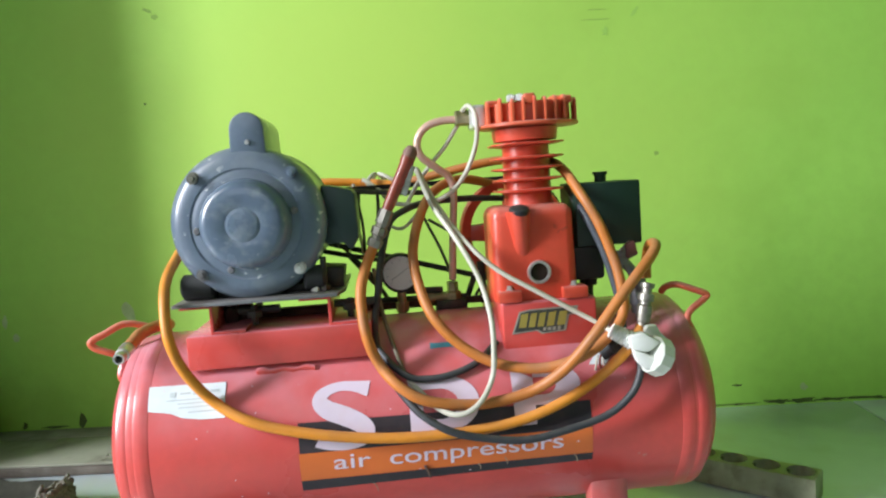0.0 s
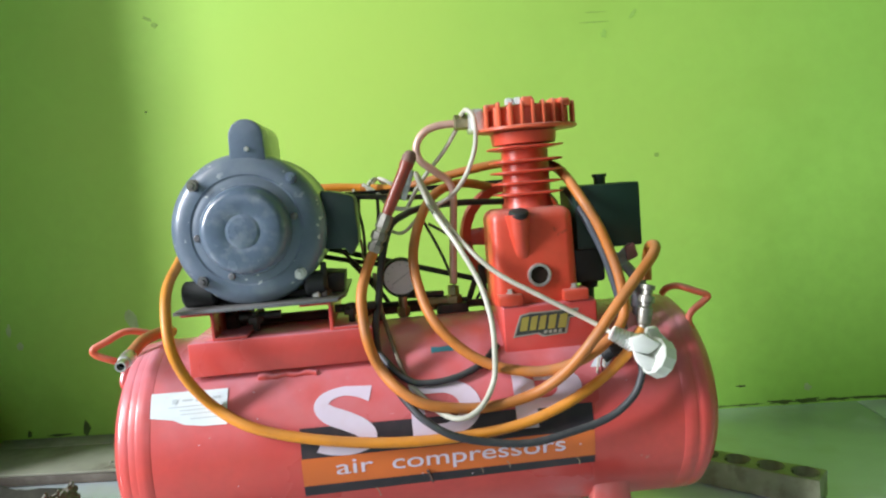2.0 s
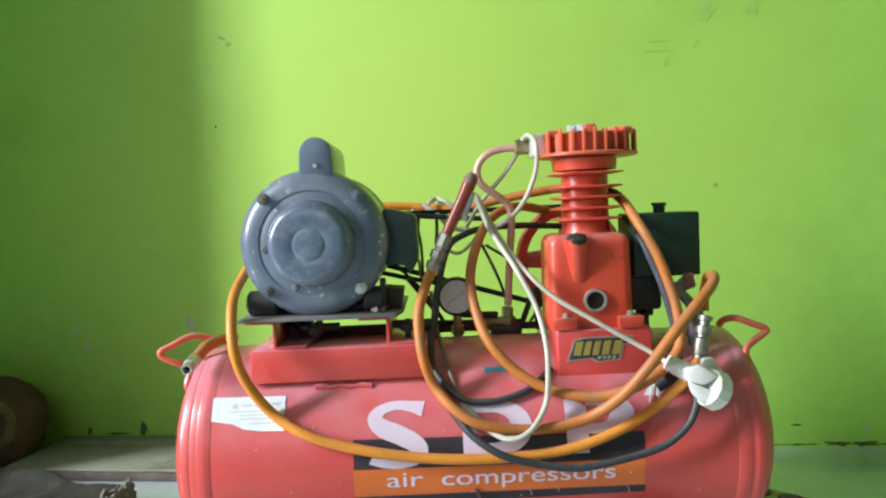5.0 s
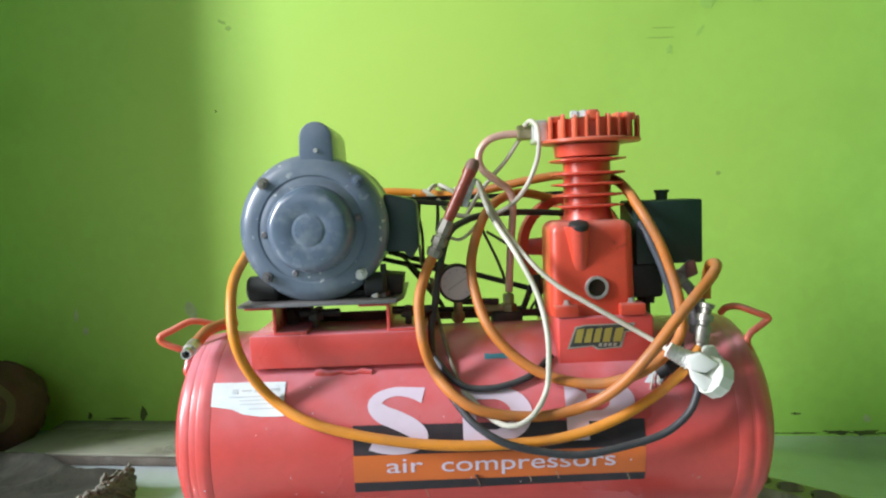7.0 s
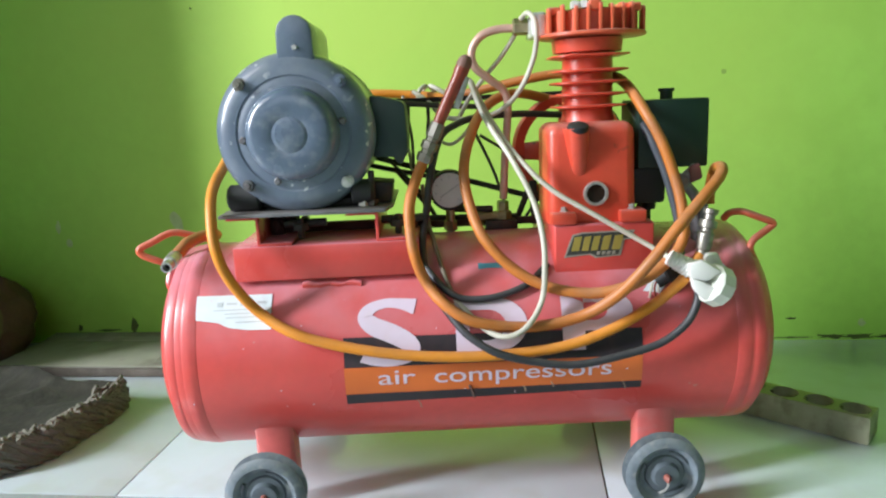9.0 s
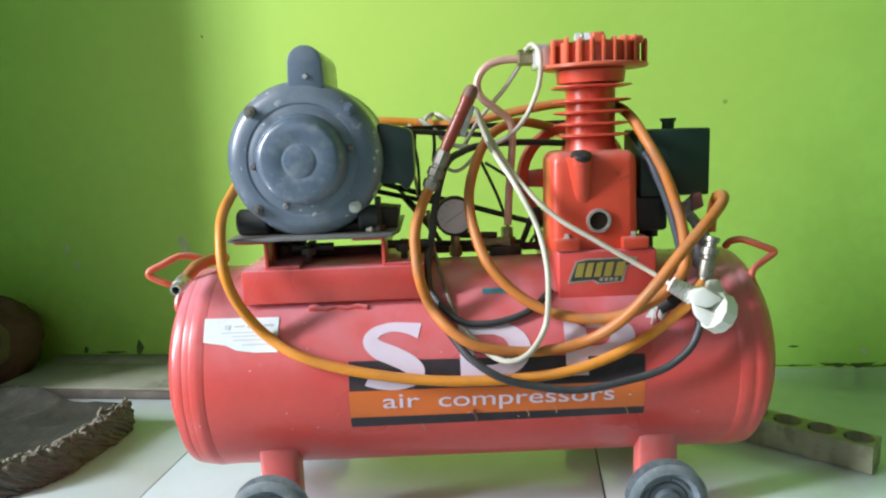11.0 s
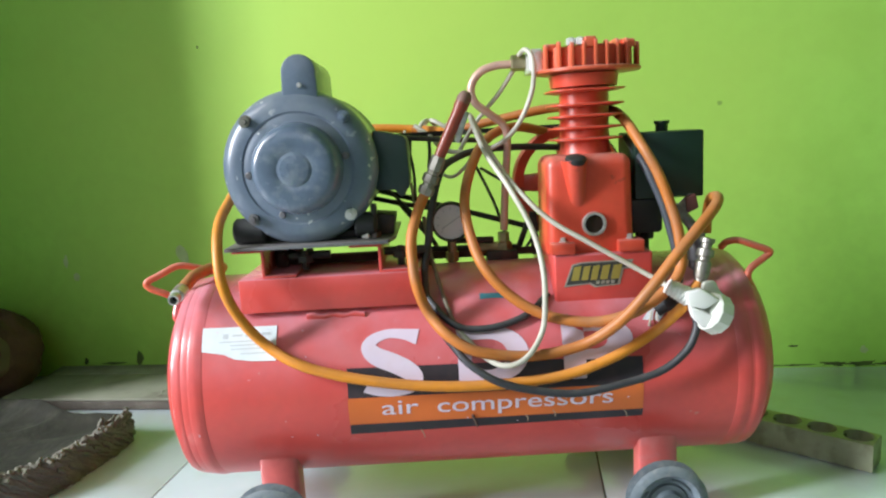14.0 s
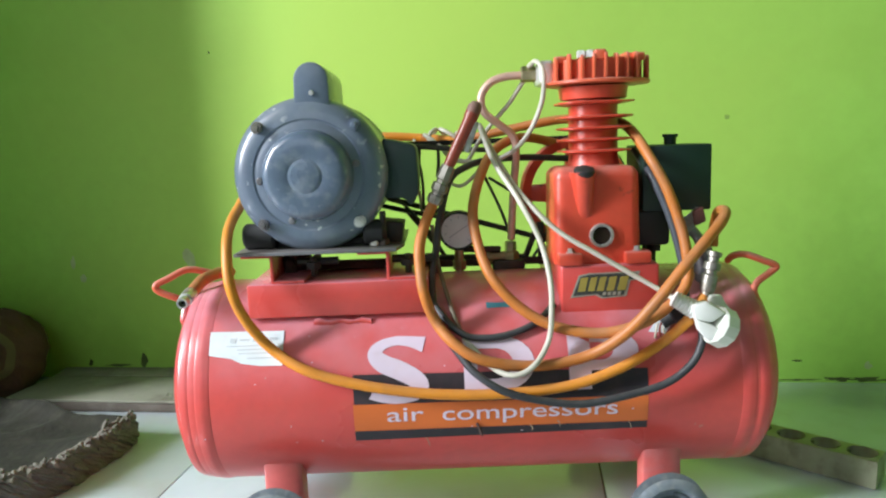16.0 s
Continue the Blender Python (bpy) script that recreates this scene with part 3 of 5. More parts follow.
def wheel(u, v, away):
    """A caster wheel; away: +1 where its outer side faces away from the tank towards -v."""
    base = (u, v, WZ)
    ax = (0, 1, 0) if away > 0 else (0, -1, 0)
    tyre = part("wheel", lathe([(0.006, 0.030), (0.003, 0.034), (0.0, 0.036), (0.0005, 0.0415), (0.004, 0.0465), (0.008, WZ), (0.015, WZ), (0.020, 0.0465), (0.022, 0.041), (0.022, 0.0)], base, ax, 110), TYRE, compressor, "worn grey-black rubber wheel")
    for vert in tyre.data.vertices:
        c = Vector(vert.co) - Vector((u, v, WZ))
        r = math.hypot(c.x, c.z)
        if r > 0.040:
            k = 1 + 0.022 * (r - 0.040) / 0.012 * min(0.0, noise.noise(Vector((c.x, 0.4 * c.y, c.z)) * 210)) + 0.004 * min(0.0, noise.noise(c * 70))
            vert.co.x, vert.co.z = u + c.x * k, WZ + c.z * k
    bm = lathe([(0.009, 0.031), (0.009, 0.024), (0.006, 0.022), (0.005, 0.0165), (-0.001, 0.0145), (-0.002, 0.009), (0.0, 0.0)], base, ax, 40)
    part("wheel_hub", bm, HUB, tyre, "grey plastic hub")
    for k in range(3):
        a0 = 0.5 + k * math.tau / 3
        pts = [(u + 0.0275 * math.cos(a0 + t), v + away * 0.007, WZ + 0.0275 * math.sin(a0 + t)) for t in np.linspace(0, 0.95, 7)]
        part("hub_rib", tube(pts, 0.0026, 8, 2), HUB, tyre)
    d = -1 if away > 0 else 1
    part("axle_pin", tube([(u, v + away * 0.02, WZ), (u, v + d * 0.004, WZ), (u + 0.001, v + d * 0.007, WZ)], 0.0042, 10, 3), material("worn_red_axle_paint", (0.34, 0.11, 0.085), 0.6, vary=0.25, scale=90) if "worn_red_axle_paint" not in bpy.data.materials else bpy.data.materials["worn_red_axle_paint"], tyre, "worn dull red axle pin")
    part("split_pin", tube([(u, v + d * 0.005, WZ + 0.001), (u - 0.001, v + d * 0.006, WZ - 0.010), (u - 0.010, v + d * 0.005, WZ - 0.017)], 0.0012, 6, 4), CHROME, tyre)
    return tyre


for u in (-0.2295, 0.237):
    for v0, v1, away, wv in ((0.112, 0.165, 1, 0.053), (0.265, 0.318, -1, 0.377)):
        f = v0 if away > 0 else v1
        fold = ((-0.024, 0.026), (-0.024, 0.006), (-0.0228, 0.0022), (-0.0185, 0.0), (0.0185, 0.0), (0.0228, 0.0022), (0.024, 0.006), (0.024, 0.026),
                (0.0205, 0.026), (0.0205, 0.0055), (0.0185, 0.0035), (-0.0185, 0.0035), (-0.0205, 0.0055), (-0.0205, 0.026))
        bm = prism([(u + a, f + away * d, 0.004) for a, d in fold], (0, 0, 0.082))
        part("leg_bracket", bm, LEG_RED, compressor, "dusty pinkish-red folded steel leg")
        wheel(u - 0.003 if u < 0 else u - 0.006, wv, away)
        part("axle", rod((u, wv + away * 0.015, WZ), (u, f + away * 0.03, WZ), 0.0045), DARK_STEEL, compressor)

# handles of bent rod
part("handle", tube([(0.339, 0.18, 0.3), (0.342, 0.17, 0.308), (0.353, 0.16, 0.311), (0.372, 0.15, 0.304), (0.387, 0.15, 0.297), (0.381, 0.15, 0.29), (0.364, 0.15, 0.277), (0.36, 0.148, 0.265), (0.366, 0.145, 0.25)], 0.0043, 14), RED_HEAD, compressor, "bent red rod handle")
part("handle", tube([(-0.311, 0.2, 0.302), (-0.322, 0.19, 0.308), (-0.347, 0.18, 0.315), (-0.369, 0.17, 0.306), (-0.383, 0.165, 0.299), (-0.38, 0.165, 0.291), (-0.362, 0.168, 0.282), (-0.351, 0.176, 0.274), (-0.338, 0.188, 0.262)], 0.0043, 14), RED_HEAD, compressor, "bent red rod handle")

part("handle_lug", tube([(-0.346, 0.172, 0.274), (-0.349, 0.166, 0.266), (-0.350, 0.160, 0.255), (-0.347, 0.160, 0.248)], 0.0050, 10, 4), RED, compressor)
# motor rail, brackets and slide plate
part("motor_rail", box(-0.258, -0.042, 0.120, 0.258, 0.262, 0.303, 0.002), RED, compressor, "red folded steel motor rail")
for u in (-0.229, -0.091):
    z = [(u - 0.034, 0.3345), (u - 0.034, 0.338), (u + 0.0035, 0.338), (u + 0.0035, 0.3065), (u + 0.040, 0.3065), (u + 0.040, 0.3032), (u, 0.3032), (u, 0.3345)]
    part("motor_bracket", prism([(a, 0.122, b) for a, b in z], (0, 0.16, 0), 0.0006), RED, compressor, "red Z-shaped motor bracket")
part("slide_plate", prism([(-0.268, 0.112, 0.3385), (-0.078, 0.112, 0.3385), (-0.070, 0.15, 0.3385), (-0.070, 0.29, 0.3385), (-0.268, 0.29, 0.3385)], (0, 0, 0.004), 0.0006), PLATE, compressor, "dusty bare steel slide plate")
for u in (-0.182, -0.066):
    bm = rod((u, 0.15, 0.3065), (u, 0.15, 0.330), 0.0045, 6)
    add_lathe(bm, [(0, 0), (0, 0.010), (0.008, 0.010), (0.008, 0)], (u, 0.15, 0.316), (0, 0, 1), 6)
    add_lathe(bm, [(0, 0), (0, 0.005), (0.05, 0.005), (0.05, 0)], (u - 0.02, 0.155, 0.3235), (1, 0, 0), 10)
    part("tension_bolt", bm, DARK_STEEL, compressor, "black oily tension bolt")
part("dark_rail", box(-0.20, -0.03, 0.235, 0.245, 0.3035, 0.3090, 0.002), DARK_STEEL, compressor, "dark cross rail")

for u, v, w, h in ((-0.216, 0.175, 0.016, 0.024), (-0.203, 0.19, 0.014, 0.020), (-0.190, 0.20, 0.010, 0.014)):
    bm = box(u - w / 2, u + w / 2, v, v + 0.03, 0.3065, 0.3068 + h, 0.002)
    add_lathe(bm, [(0, 0), (0, 0.007), (0.006, 0.0065), (0.008, 0.0)], (u, v, 0.3068 + h / 2), (0, -1, 0), 6)
    part("tension_nut", bm, RUST, compressor, "rusty oily nut")
part("rear_rail", box(-0.205, -0.094, 0.205, 0.216, 0.3035, 0.3145, 0.002), RUST, compressor, "rusty brown cross rail")

# electric motor
MU, MZ = -0.176, 0.4305
motor = part("motor", lathe([(0.150, 0.0), (0.150, 0.0885), (0.154, 0.0905), (0.162, 0.0890), (0.166, 0.0880), (0.270, 0.0880), (0.274, 0.0900), (0.282, 0.0890), (0.290, 0.075), (0.292, 0.0)], (MU, 0, MZ), (0, 1, 0), 72), MOTOR, compressor, "blue-grey painted electric motor, scuffed")
bell = part("end_bell", lathe([(0.152, 0.0895), (0.146, 0.0912), (0.138, 0.0905), (0.130, 0.0870), (0.125, 0.0800), (0.1225, 0.0715), (0.1220, 0.0650), (0.1228, 0.0638), (0.1228, 0.0622), (0.1216, 0.0604), (0.1200, 0.0530), (0.1195, 0.0500)], (MU, 0, MZ), (0, 1, 0), 72), MOTOR, motor)
hubc = part("hub_cover", lathe([(0.1205, 0.0530), (0.1130, 0.0518), (0.1025, 0.0490), (0.0985, 0.0455), (0.0968, 0.0405), (0.0962, 0.0220), (0.0968, 0.0206), (0.0969, 0.0192), (0.0961, 0.0176), (0.0956, 0.0155), (0.0957, 0.0)], (MU, 0, MZ), (0, 1, 0), 64), SCUFF, bell, "domed scuffed hub cover")
for k in (45, 135, 225, 315):
    a = radians(k)
    c = Vector((MU + 0.079 * math.cos(a), 0.127, MZ + 0.079 * math.sin(a)))
    part("through_bolt", lathe([(-0.0135, 0), (-0.0135, 0.0028), (-0.0125, 0.0034), (-0.009, 0.0034), (-0.009, 0.0058), (-0.003, 0.0062), (-0.003, 0.0078), (0.002, 0.0078), (0.004, 0.0)], c, (0, 1, 0), 14), {45: MOTOR, 135: DULL_NICKEL, 225: PLATE, 315: ZINC}[k], motor, {45: "grey-painted bolt end", 135: "dark oily bolt end", 225: "dull steel bolt end", 315: "bright steel bolt end"}[k])
for k in (12, 185, 247):
    a = radians(k)
    c = Vector((MU + 0.057 * math.cos(a), 0.1205, MZ + 0.057 * math.sin(a)))
    part("screw", lathe([(-0.003, 0), (-0.0028, 0.003), (0, 0.0045), (0.003, 0.0045)], c, (0, 1, 0), 12), PLATE, bell)
# start capacitor cover on top
out = [(-0.189, 0.505), (-0.188, 0.538)] + [(-0.168 - 0.020 * math.cos(a), 0.540 + 0.0195 * math.sin(a)) for a in np.linspace(0.15, math.pi - 0.15, 10)] + [(-0.148, 0.538), (-0.147, 0.505)]
part("capacitor_cover", prism([(a, 0.128, b) for a, b in out], (0, 0.125, 0), 0.0035), MOTOR, motor, "rounded grey capacitor cover")
part("cover_screw", lathe([(-0.0025, 0), (-0.0025, 0.0025), (0.001, 0.0035)], (-0.168, 0.128, 0.5245), (0, 1, 0), 10), CHROME, motor)
jb = [(-0.092, 0.397), (-0.092, 0.470), (-0.080, 0.468), (-0.055, 0.4615), (-0.051, 0.456), (-0.0495, 0.415), (-0.050, 0.402), (-0.058, 0.3875), (-0.063, 0.3885), (-0.068, 0.396)]
# paint darkened and greened to put the motor's shaded side into the colour
part("junction_box", prism([(a, 0.165, b) for a, b in jb], (0, 0.085, 0), 0.004), material("shaded_motor_paint", (0.040, 0.072, 0.068), 0.42, vary=0.15, scale=15), motor, "grey terminal box")
for u0, u1 in ((-0.262, -0.224), (-0.118, -0.092)):
    bm = lathe([(0, 0), (0, 0.012), (0.003, 0.0155), (u1 - u0 - 0.003, 0.0155), (u1 - u0, 0.012), (u1 - u0, 0)], (u0, 0.145, 0.3585), (1, 0, 0), 20)
    add_box(bm, u0, u1, 0.14, 0.27, 0.343, 0.36, 0.003)
    part("motor_foot", bm, BLACK_RUBBER, motor, "black rubber motor mount")
part("cradle", box(-0.225, -0.100, 0.15, 0.27, 0.3428, 0.352, 0.002), DARK_STEEL, motor)
bm = prism([(-0.118, 0.16, 0.343), (-0.073, 0.16, 0.343), (-0.070, 0.16, 0.366), (-0.095, 0.16, 0.369), (-0.118, 0.16, 0.359)], (0, 0.05, 0), 0.001)
part("belt_clamp", bm, DARK_STEEL, motor, "dark bent steel clamp")
for u, z in ((-0.104, 0.352), (-0.094, 0.372)):
    bm = rod((u, 0.14, 0.342), (u, 0.14, z + 0.012), 0.0038, 10)
    add_lathe(bm, [(0, 0), (0, 0.0075), (0.007, 0.0075), (0.007, 0)], (u, 0.14, 0.3435), (0, 0, 1), 6)
    part("foot_bolt", bm, CHROME if z < 0.36 else DARK_STEEL, motor)

# pulleys and belt
part("motor_pulley", lathe([(0.292, 0), (0.292, 0.026), (0.296, 0.026), (0.301, 0.021), (0.306, 0.026), (0.310, 0.026), (0.310, 0)], (MU, 0, 0.436), (0, 1, 0), 32), DARK_STEEL, compressor, "dark motor pulley")
FU, FZ, FR = 0.168, 0.386, 0.077
fly = part("flywheel", lathe([(0.290, FR - 0.014), (0.288, FR - 0.002), (0.291, FR), (0.297, FR), (0.301, FR - 0.006), (0.305, FR), (0.311, FR), (0.314, FR - 0.002), (0.312, FR - 0.014), (0.290, FR - 0.014)], (FU, 0, FZ), (0, 1, 0), 64), RED_CAST, compressor, "red cast flywheel")
part("flywheel_hub", lathe([(0.282, 0), (0.282, 0.020), (0.318, 0.020), (0.318, 0)], (FU, 0, FZ), (0, 1, 0), 24), RED_CAST, fly)
for k in range(4):
    a = radians(180 + 90 * k)
    d, n = Vector((math.cos(a), 0, math.sin(a))), Vector((-math.sin(a), 0, math.cos(a)))
    c = Vector((FU, 0.294, FZ))
    part("spoke", prism([c + d * 0.015 + n * 0.015, c + d * 0.066 + n * 0.011, c + d * 0.066 - n * 0.011, c + d * 0.015 - n * 0.015], (0, 0.014, 0), 0.002), RED_CAST, fly)
r0, r1 = 0.0255, FR - 0.0005
pts = []
du, dz = FU - MU, FZ - 0.436
dist, base_a = math.hypot(du, dz), math.atan2(dz, du)
lean = math.acos((r0 - r1) / dist)
for a in np.linspace(base_a + lean, base_a + math.tau - lean, 14):
    pts.append((MU + r0 * math.cos(a), 0.301, 0.436 + r0 * math.sin(a)))
for a in np.linspace(base_a - lean, base_a + lean, 22):
    pts.append((FU + r1 * math.cos(a), 0.301, FZ + r1 * math.sin(a)))
bm, rings = bmesh.new(), []
for i, p in enumerate(pts):
    p = Vector(p)
    t = (Vector(pts[(i + 1) % len(pts)]) - Vector(pts[i - 1])).normalized()
    n = Vector((t.z, 0, -t.x))
    rings.append([bm.verts.new(p + n * 0.003 + Vector((0, -0.0055, 0))), bm.verts.new(p + n * 0.003 + Vector((0, 0.0055, 0))),
                  bm.verts.new(p - n * 0.004 + Vector((0, 0.0035, 0))), bm.verts.new(p - n * 0.004 + Vector((0, -0.0035, 0)))])
for i in range(len(rings)):
    p, q = rings[i], rings[(i + 1) % len(rings)]
    for k in range(4):
        bm.faces.new((p[k], p[(k + 1) % 4], q[(k + 1) % 4], q[k]))
part("drive_belt", bm, BLACK_RUBBER, compressor, "black rubber V-belt")

# pump on its base
base = part("pump_base", box(0.117, 0.235, 0.125, 0.30, 0.235, 0.311, 0.003, 3), RED, compressor, "red folded steel pump base")
bm = prism([(0.128, 0.1243, 0.272), (0.138, 0.1243, 0.299), (0.150, 0.1243, 0.3015), (0.212, 0.1243, 0.3020), (0.206, 0.1243, 0.291), (0.200, 0.1243, 0.291), (0.195, 0.1243, 0.272), (0.165, 0.1243, 0.270), (0.158, 0.1243, 0.2745)], (0, 0.0005, 0))
sticker = part("sticker", bm, SILVER, base, "grey and yellow sticker", False)
part("sticker_field", prism([(0.131, 0.1240, 0.2745), (0.140, 0.1240, 0.2975), (0.151, 0.1240, 0.2998), (0.208, 0.1240, 0.3003), (0.203, 0.1240, 0.2925), (0.197, 0.1240, 0.2925), (0.192, 0.1240, 0.2735), (0.167, 0.1240, 0.2718), (0.160, 0.1240, 0.276)], (0, 0.0003, 0)), STICKER, sticker, "", False)
for k, (u, w) in enumerate(((0.1365, 0.010), (0.1485, 0.009), (0.1595, 0.009), (0.1710, 0.010), (0.1840, 0.011))):
    z0 = 0.2795
    bm = prism([(u, 0.1236, z0), (u + 0.004, 0.1236, z0 + 0.0165), (u + w + 0.003, 0.1236, z0 + 0.0175), (u + w - 0.001, 0.1236, z0)], (0, 0.0003, 0))
    part("yellow_bar", bm, YELLOW, sticker, "", False)
for u in (0.166, 0.172, 0.178, 0.184):
    part("grey_bar", prism([(u, 0.1236, 0.2740), (u + 0.001, 0.1236, 0.2780), (u + 0.005, 0.1236, 0.2780), (u + 0.004, 0.1236, 0.2740)], (0, 0.0003, 0)), SILVER, sticker, "", False)

bm = bmesh.new()
add_box(bm, 0.113, 0.215, 0.136, 0.218, 0.311, 0.4275)
for v in bm.verts:
    if v.co.z < 0.35:
        v.co.x += 0.002 if v.co.x > 0.16 else -0.001
        v.co.y -= 0.003 if v.co.y < 0.2 else 0
bmesh.ops.bevel(bm, geom=[e for e in bm.edges if abs(e.verts[0].co.z - e.verts[1].co.z) > 0.05 or e.verts[0].co.z > 0.4], offset=0.013, segments=5, profile=0.5, affect="EDGES")
pump = part("pump_crankcase", bm, RED_CAST, compressor, "glossy red cast pump crankcase")
# filler neck that tapers into the crankcase
neck = bmesh.new()
rows = []
for t in np.linspace(0, 1, 9):
    z = 0.4215 - 0.062 * t
    w = 0.0155 * (1 - 0.5 * t)
    out_v = 0.0185 * (1 - t) ** 0.8
    u = 0.1455 + 0.004 * t
    rows.append([neck.verts.new((u + w * math.cos(a), 0.1375 - out_v * math.sin(a), z)) for a in np.linspace(math.pi, 0, 12)])
for p, q in zip(rows, rows[1:]):
    for k in range(11):
        neck.faces.new((p[k], p[k + 1], q[k + 1], q[k]))
neck.faces.new(rows[0])
part("filler_neck", neck, RED_CAST, pump)
part("oil_cap", lathe([(0, 0.0), (0, 0.0115), (0.004, 0.0125), (0.007, 0.0115), (0.009, 0.007), (0.009, 0)], (0.1465, 0.1315, 0.4190), (0, -0.35, 1), 24), BLACK_RUBBER, pump, "black rubber oil cap")
part("sight_ring", lathe([(0.004, 0.0148), (-0.002, 0.0148), (-0.004, 0.0138), (-0.004, 0.0112), (-0.001, 0.0108)], (0.1675, 0.1335, 0.3455), (0, 1, 0), 32), CHROME, pump, "steel sight glass ring")
part("sight_glass", lathe([(-0.0015, 0), (-0.0012, 0.0112)], (0.1675, 0.1335, 0.3455), (0, 1, 0), 28), material("oily_sight_glass", (0.03, 0.018, 0.014), 0.12), pump, "dark oily sight glass")
for u0, u1 in ((0.114, 0.143), (0.194, 0.225)):
    part("pump_foot", box(u0, u1, 0.122, 0.150, 0.3112, 0.3255, 0.002), RED_CAST, pump)
    c = (u0 + 0.016, 0.136, 0.3255)
    part("foot_bolt", lathe([(0, 0), (0, 0.0062), (0.0015, 0.0062), (0.0015, 0.0045), (0.0055, 0.0045), (0.006, 0.0)], c, (0, 0, 1), 6), CHROME, pump)
CU, CV = 0.1725, 0.200
cyl = part("pump_cylinder", lathe([(0.425, 0.034), (0.432, 0.0312), (0.437, 0.0305), (0.508, 0.0305), (0.509, 0.041), (0.524, 0.043), (0.526, 0.0)], (CU, CV, 0), (0, 0, 1), 40), RED_CAST, pump, "red finned cylinder")


def round_square(c, half, z, corner=0.45, n=8):
    pts = []
    r = half * corner
    for q, (sx, sy) in enumerate(((1, 1), (-1, 1), (-1, -1), (1, -1))):
        for k in range(n):
            a = q * math.pi / 2 + k / (n - 1) * math.pi / 2
            pts.append((c[0] + sx * (half - r) + r * math.cos(a), c[1] + sy * (half - r) + r * math.sin(a), z))
    return pts


for z, half in ((0.4455, 0.0425), (0.4595, 0.043), (0.4735, 0.0435), (0.4870, 0.0445), (0.5045, 0.0460)):
    bm = bmesh.new()
    low = [bm.verts.new(p) for p in round_square((CU, CV), half * 0.72, z - 0.0026, 0.55)]
    edge = [bm.verts.new(p) for p in round_square((CU, CV), half, z - 0.0008, 0.55)]
    edge2 = [bm.verts.new(p) for p in round_square((CU, CV), half, z + 0.0010, 0.55)]
    top = [bm.verts.new(p) for p in round_square((CU, CV), half * 0.72, z + 0.0018, 0.55)]
    for ring in (low, edge, edge2, top):
        for v in ring:
            v.co.z += 0.01 * (v.co.x - CU) + 0.0006 * noise.noise(v.co * 60)
    for p, q in ((low, edge), (edge, edge2), (edge2, top)):
        for k in range(len(p)):
            j = (k + 1) % len(p)
            bm.faces.new((p[k], p[j], q[j], q[k]))
    bm.faces.new(low[::-1])
    bm.faces.new(top)
    part("cooling_fin", bm, RED_CAST, cyl)
# round head: a flange, a core set back from the rim, upright fins round it, bosses for the bolts
HU, HR = 0.177, 0.0635
head = part("cylinder_head", lathe([(0.526, 0), (0.526, HR), (0.527, HR + 0.0015), (0.5295, HR + 0.0015), (0.5305, HR), (0.5305, 0.0548), (0.5535, 0.0545), (0.5550, 0.0530), (0.5555, 0)], (HU, CV, 0), (0, 0, 1), 56), RED_HEAD, pump, "orange-red finned cylinder head")
for k in range(9):
    u = HU - 0.0545 + (k * 0.0131 if k < 8 else 0.1110)
    h = max(math.sqrt(max(0, (HR - 0.0005) ** 2 - (u - HU) ** 2)), 0.022)
    zt = 0.5598 + 0.0012 * math.sin(k * 2.1)
    w = 0.0036 + 0.0004 * math.sin(k * 3.7)
    for s in (-1, 1):
        inner = h - 0.016
        part("head_fin", prism([(u - w / 2, CV + s * inner, 0.5300), (u - w / 2, CV + s * h, 0.5300), (u - w / 2, CV + s * h, zt - 0.005), (u - w / 2, CV + s * (h - 0.0015), zt - 0.0015), (u - w / 2, CV + s * (h - 0.005), zt), (u - w / 2, CV + s * inner, zt)], (w, 0, 0), 0.0007), RED_HEAD, head)
for k0, k1, zt, deep in ((0, 0.9, 0.5605, 0.020), (3.1, 4.0, 0.5640, 0.022), (6.05, 7.95, 0.5615, 0.020)):
    u0, u1 = HU - 0.0545 + k0 * 0.0131, HU - 0.0545 + k1 * 0.0131
    h = math.sqrt((HR - 0.003) ** 2 - max(abs(u0 - HU), abs(u1 - HU)) ** 2 * 0.98)
    part("bolt_boss", box(u0 - 0.001, u1 + 0.001, CV - h - 0.001, CV - h + deep, 0.5515, zt - 0.0006, 0.0020, 3), RED_HEAD, head)
for u, v in ((0.1485, 0.153), (0.1590, 0.150)):
    part("head_bolt", lathe([(0, 0), (0, 0.0055), (0.007, 0.0055), (0.0085, 0.003), (0.0085, 0)], (u, v, 0.5555), (0, 0, 1), 6), ZINC, head, "bright steel head bolt")
part("outlet_block", box(0.106, 0.124, 0.200, 0.258, 0.530, 0.559, 0.004, 3), ZINC, head, "bright dusty outlet flange")
part("outlet_nut", lathe([(0, 0), (0, 0.0085), (0.002, 0.0105), (0.018, 0.0105), (0.020, 0.0085), (0.020, 0)], (0.087, 0.24, 0.546), (1, 0, 0), 6), BRASS, compressor, "brass hexagon pipe nut", angle=20)
part("copper_pipe", tube(COPPER, 0.0052, 14), COPPER_MAT, compressor, "bent copper delivery pipe")
bm = lathe([(0, 0), (0, 0.009), (0.012, 0.009), (0.012, 0.0115), (0.024, 0.0115), (0.026, 0.008), (0.038, 0.008), (0.038, 0)], (0.070, 0.25, 0.287), (0, 0, 1), 6)
add_lathe(bm, [(0, 0), (0, 0.007), (0.03, 0.007), (0.03, 0.009), (0.04, 0.009), (0.04, 0)], (0.073, 0.25, 0.305), (-1, 0, 0), 12)
part("check_valve", bm, BRASS, compressor, "tarnished brass check valve", angle=20)

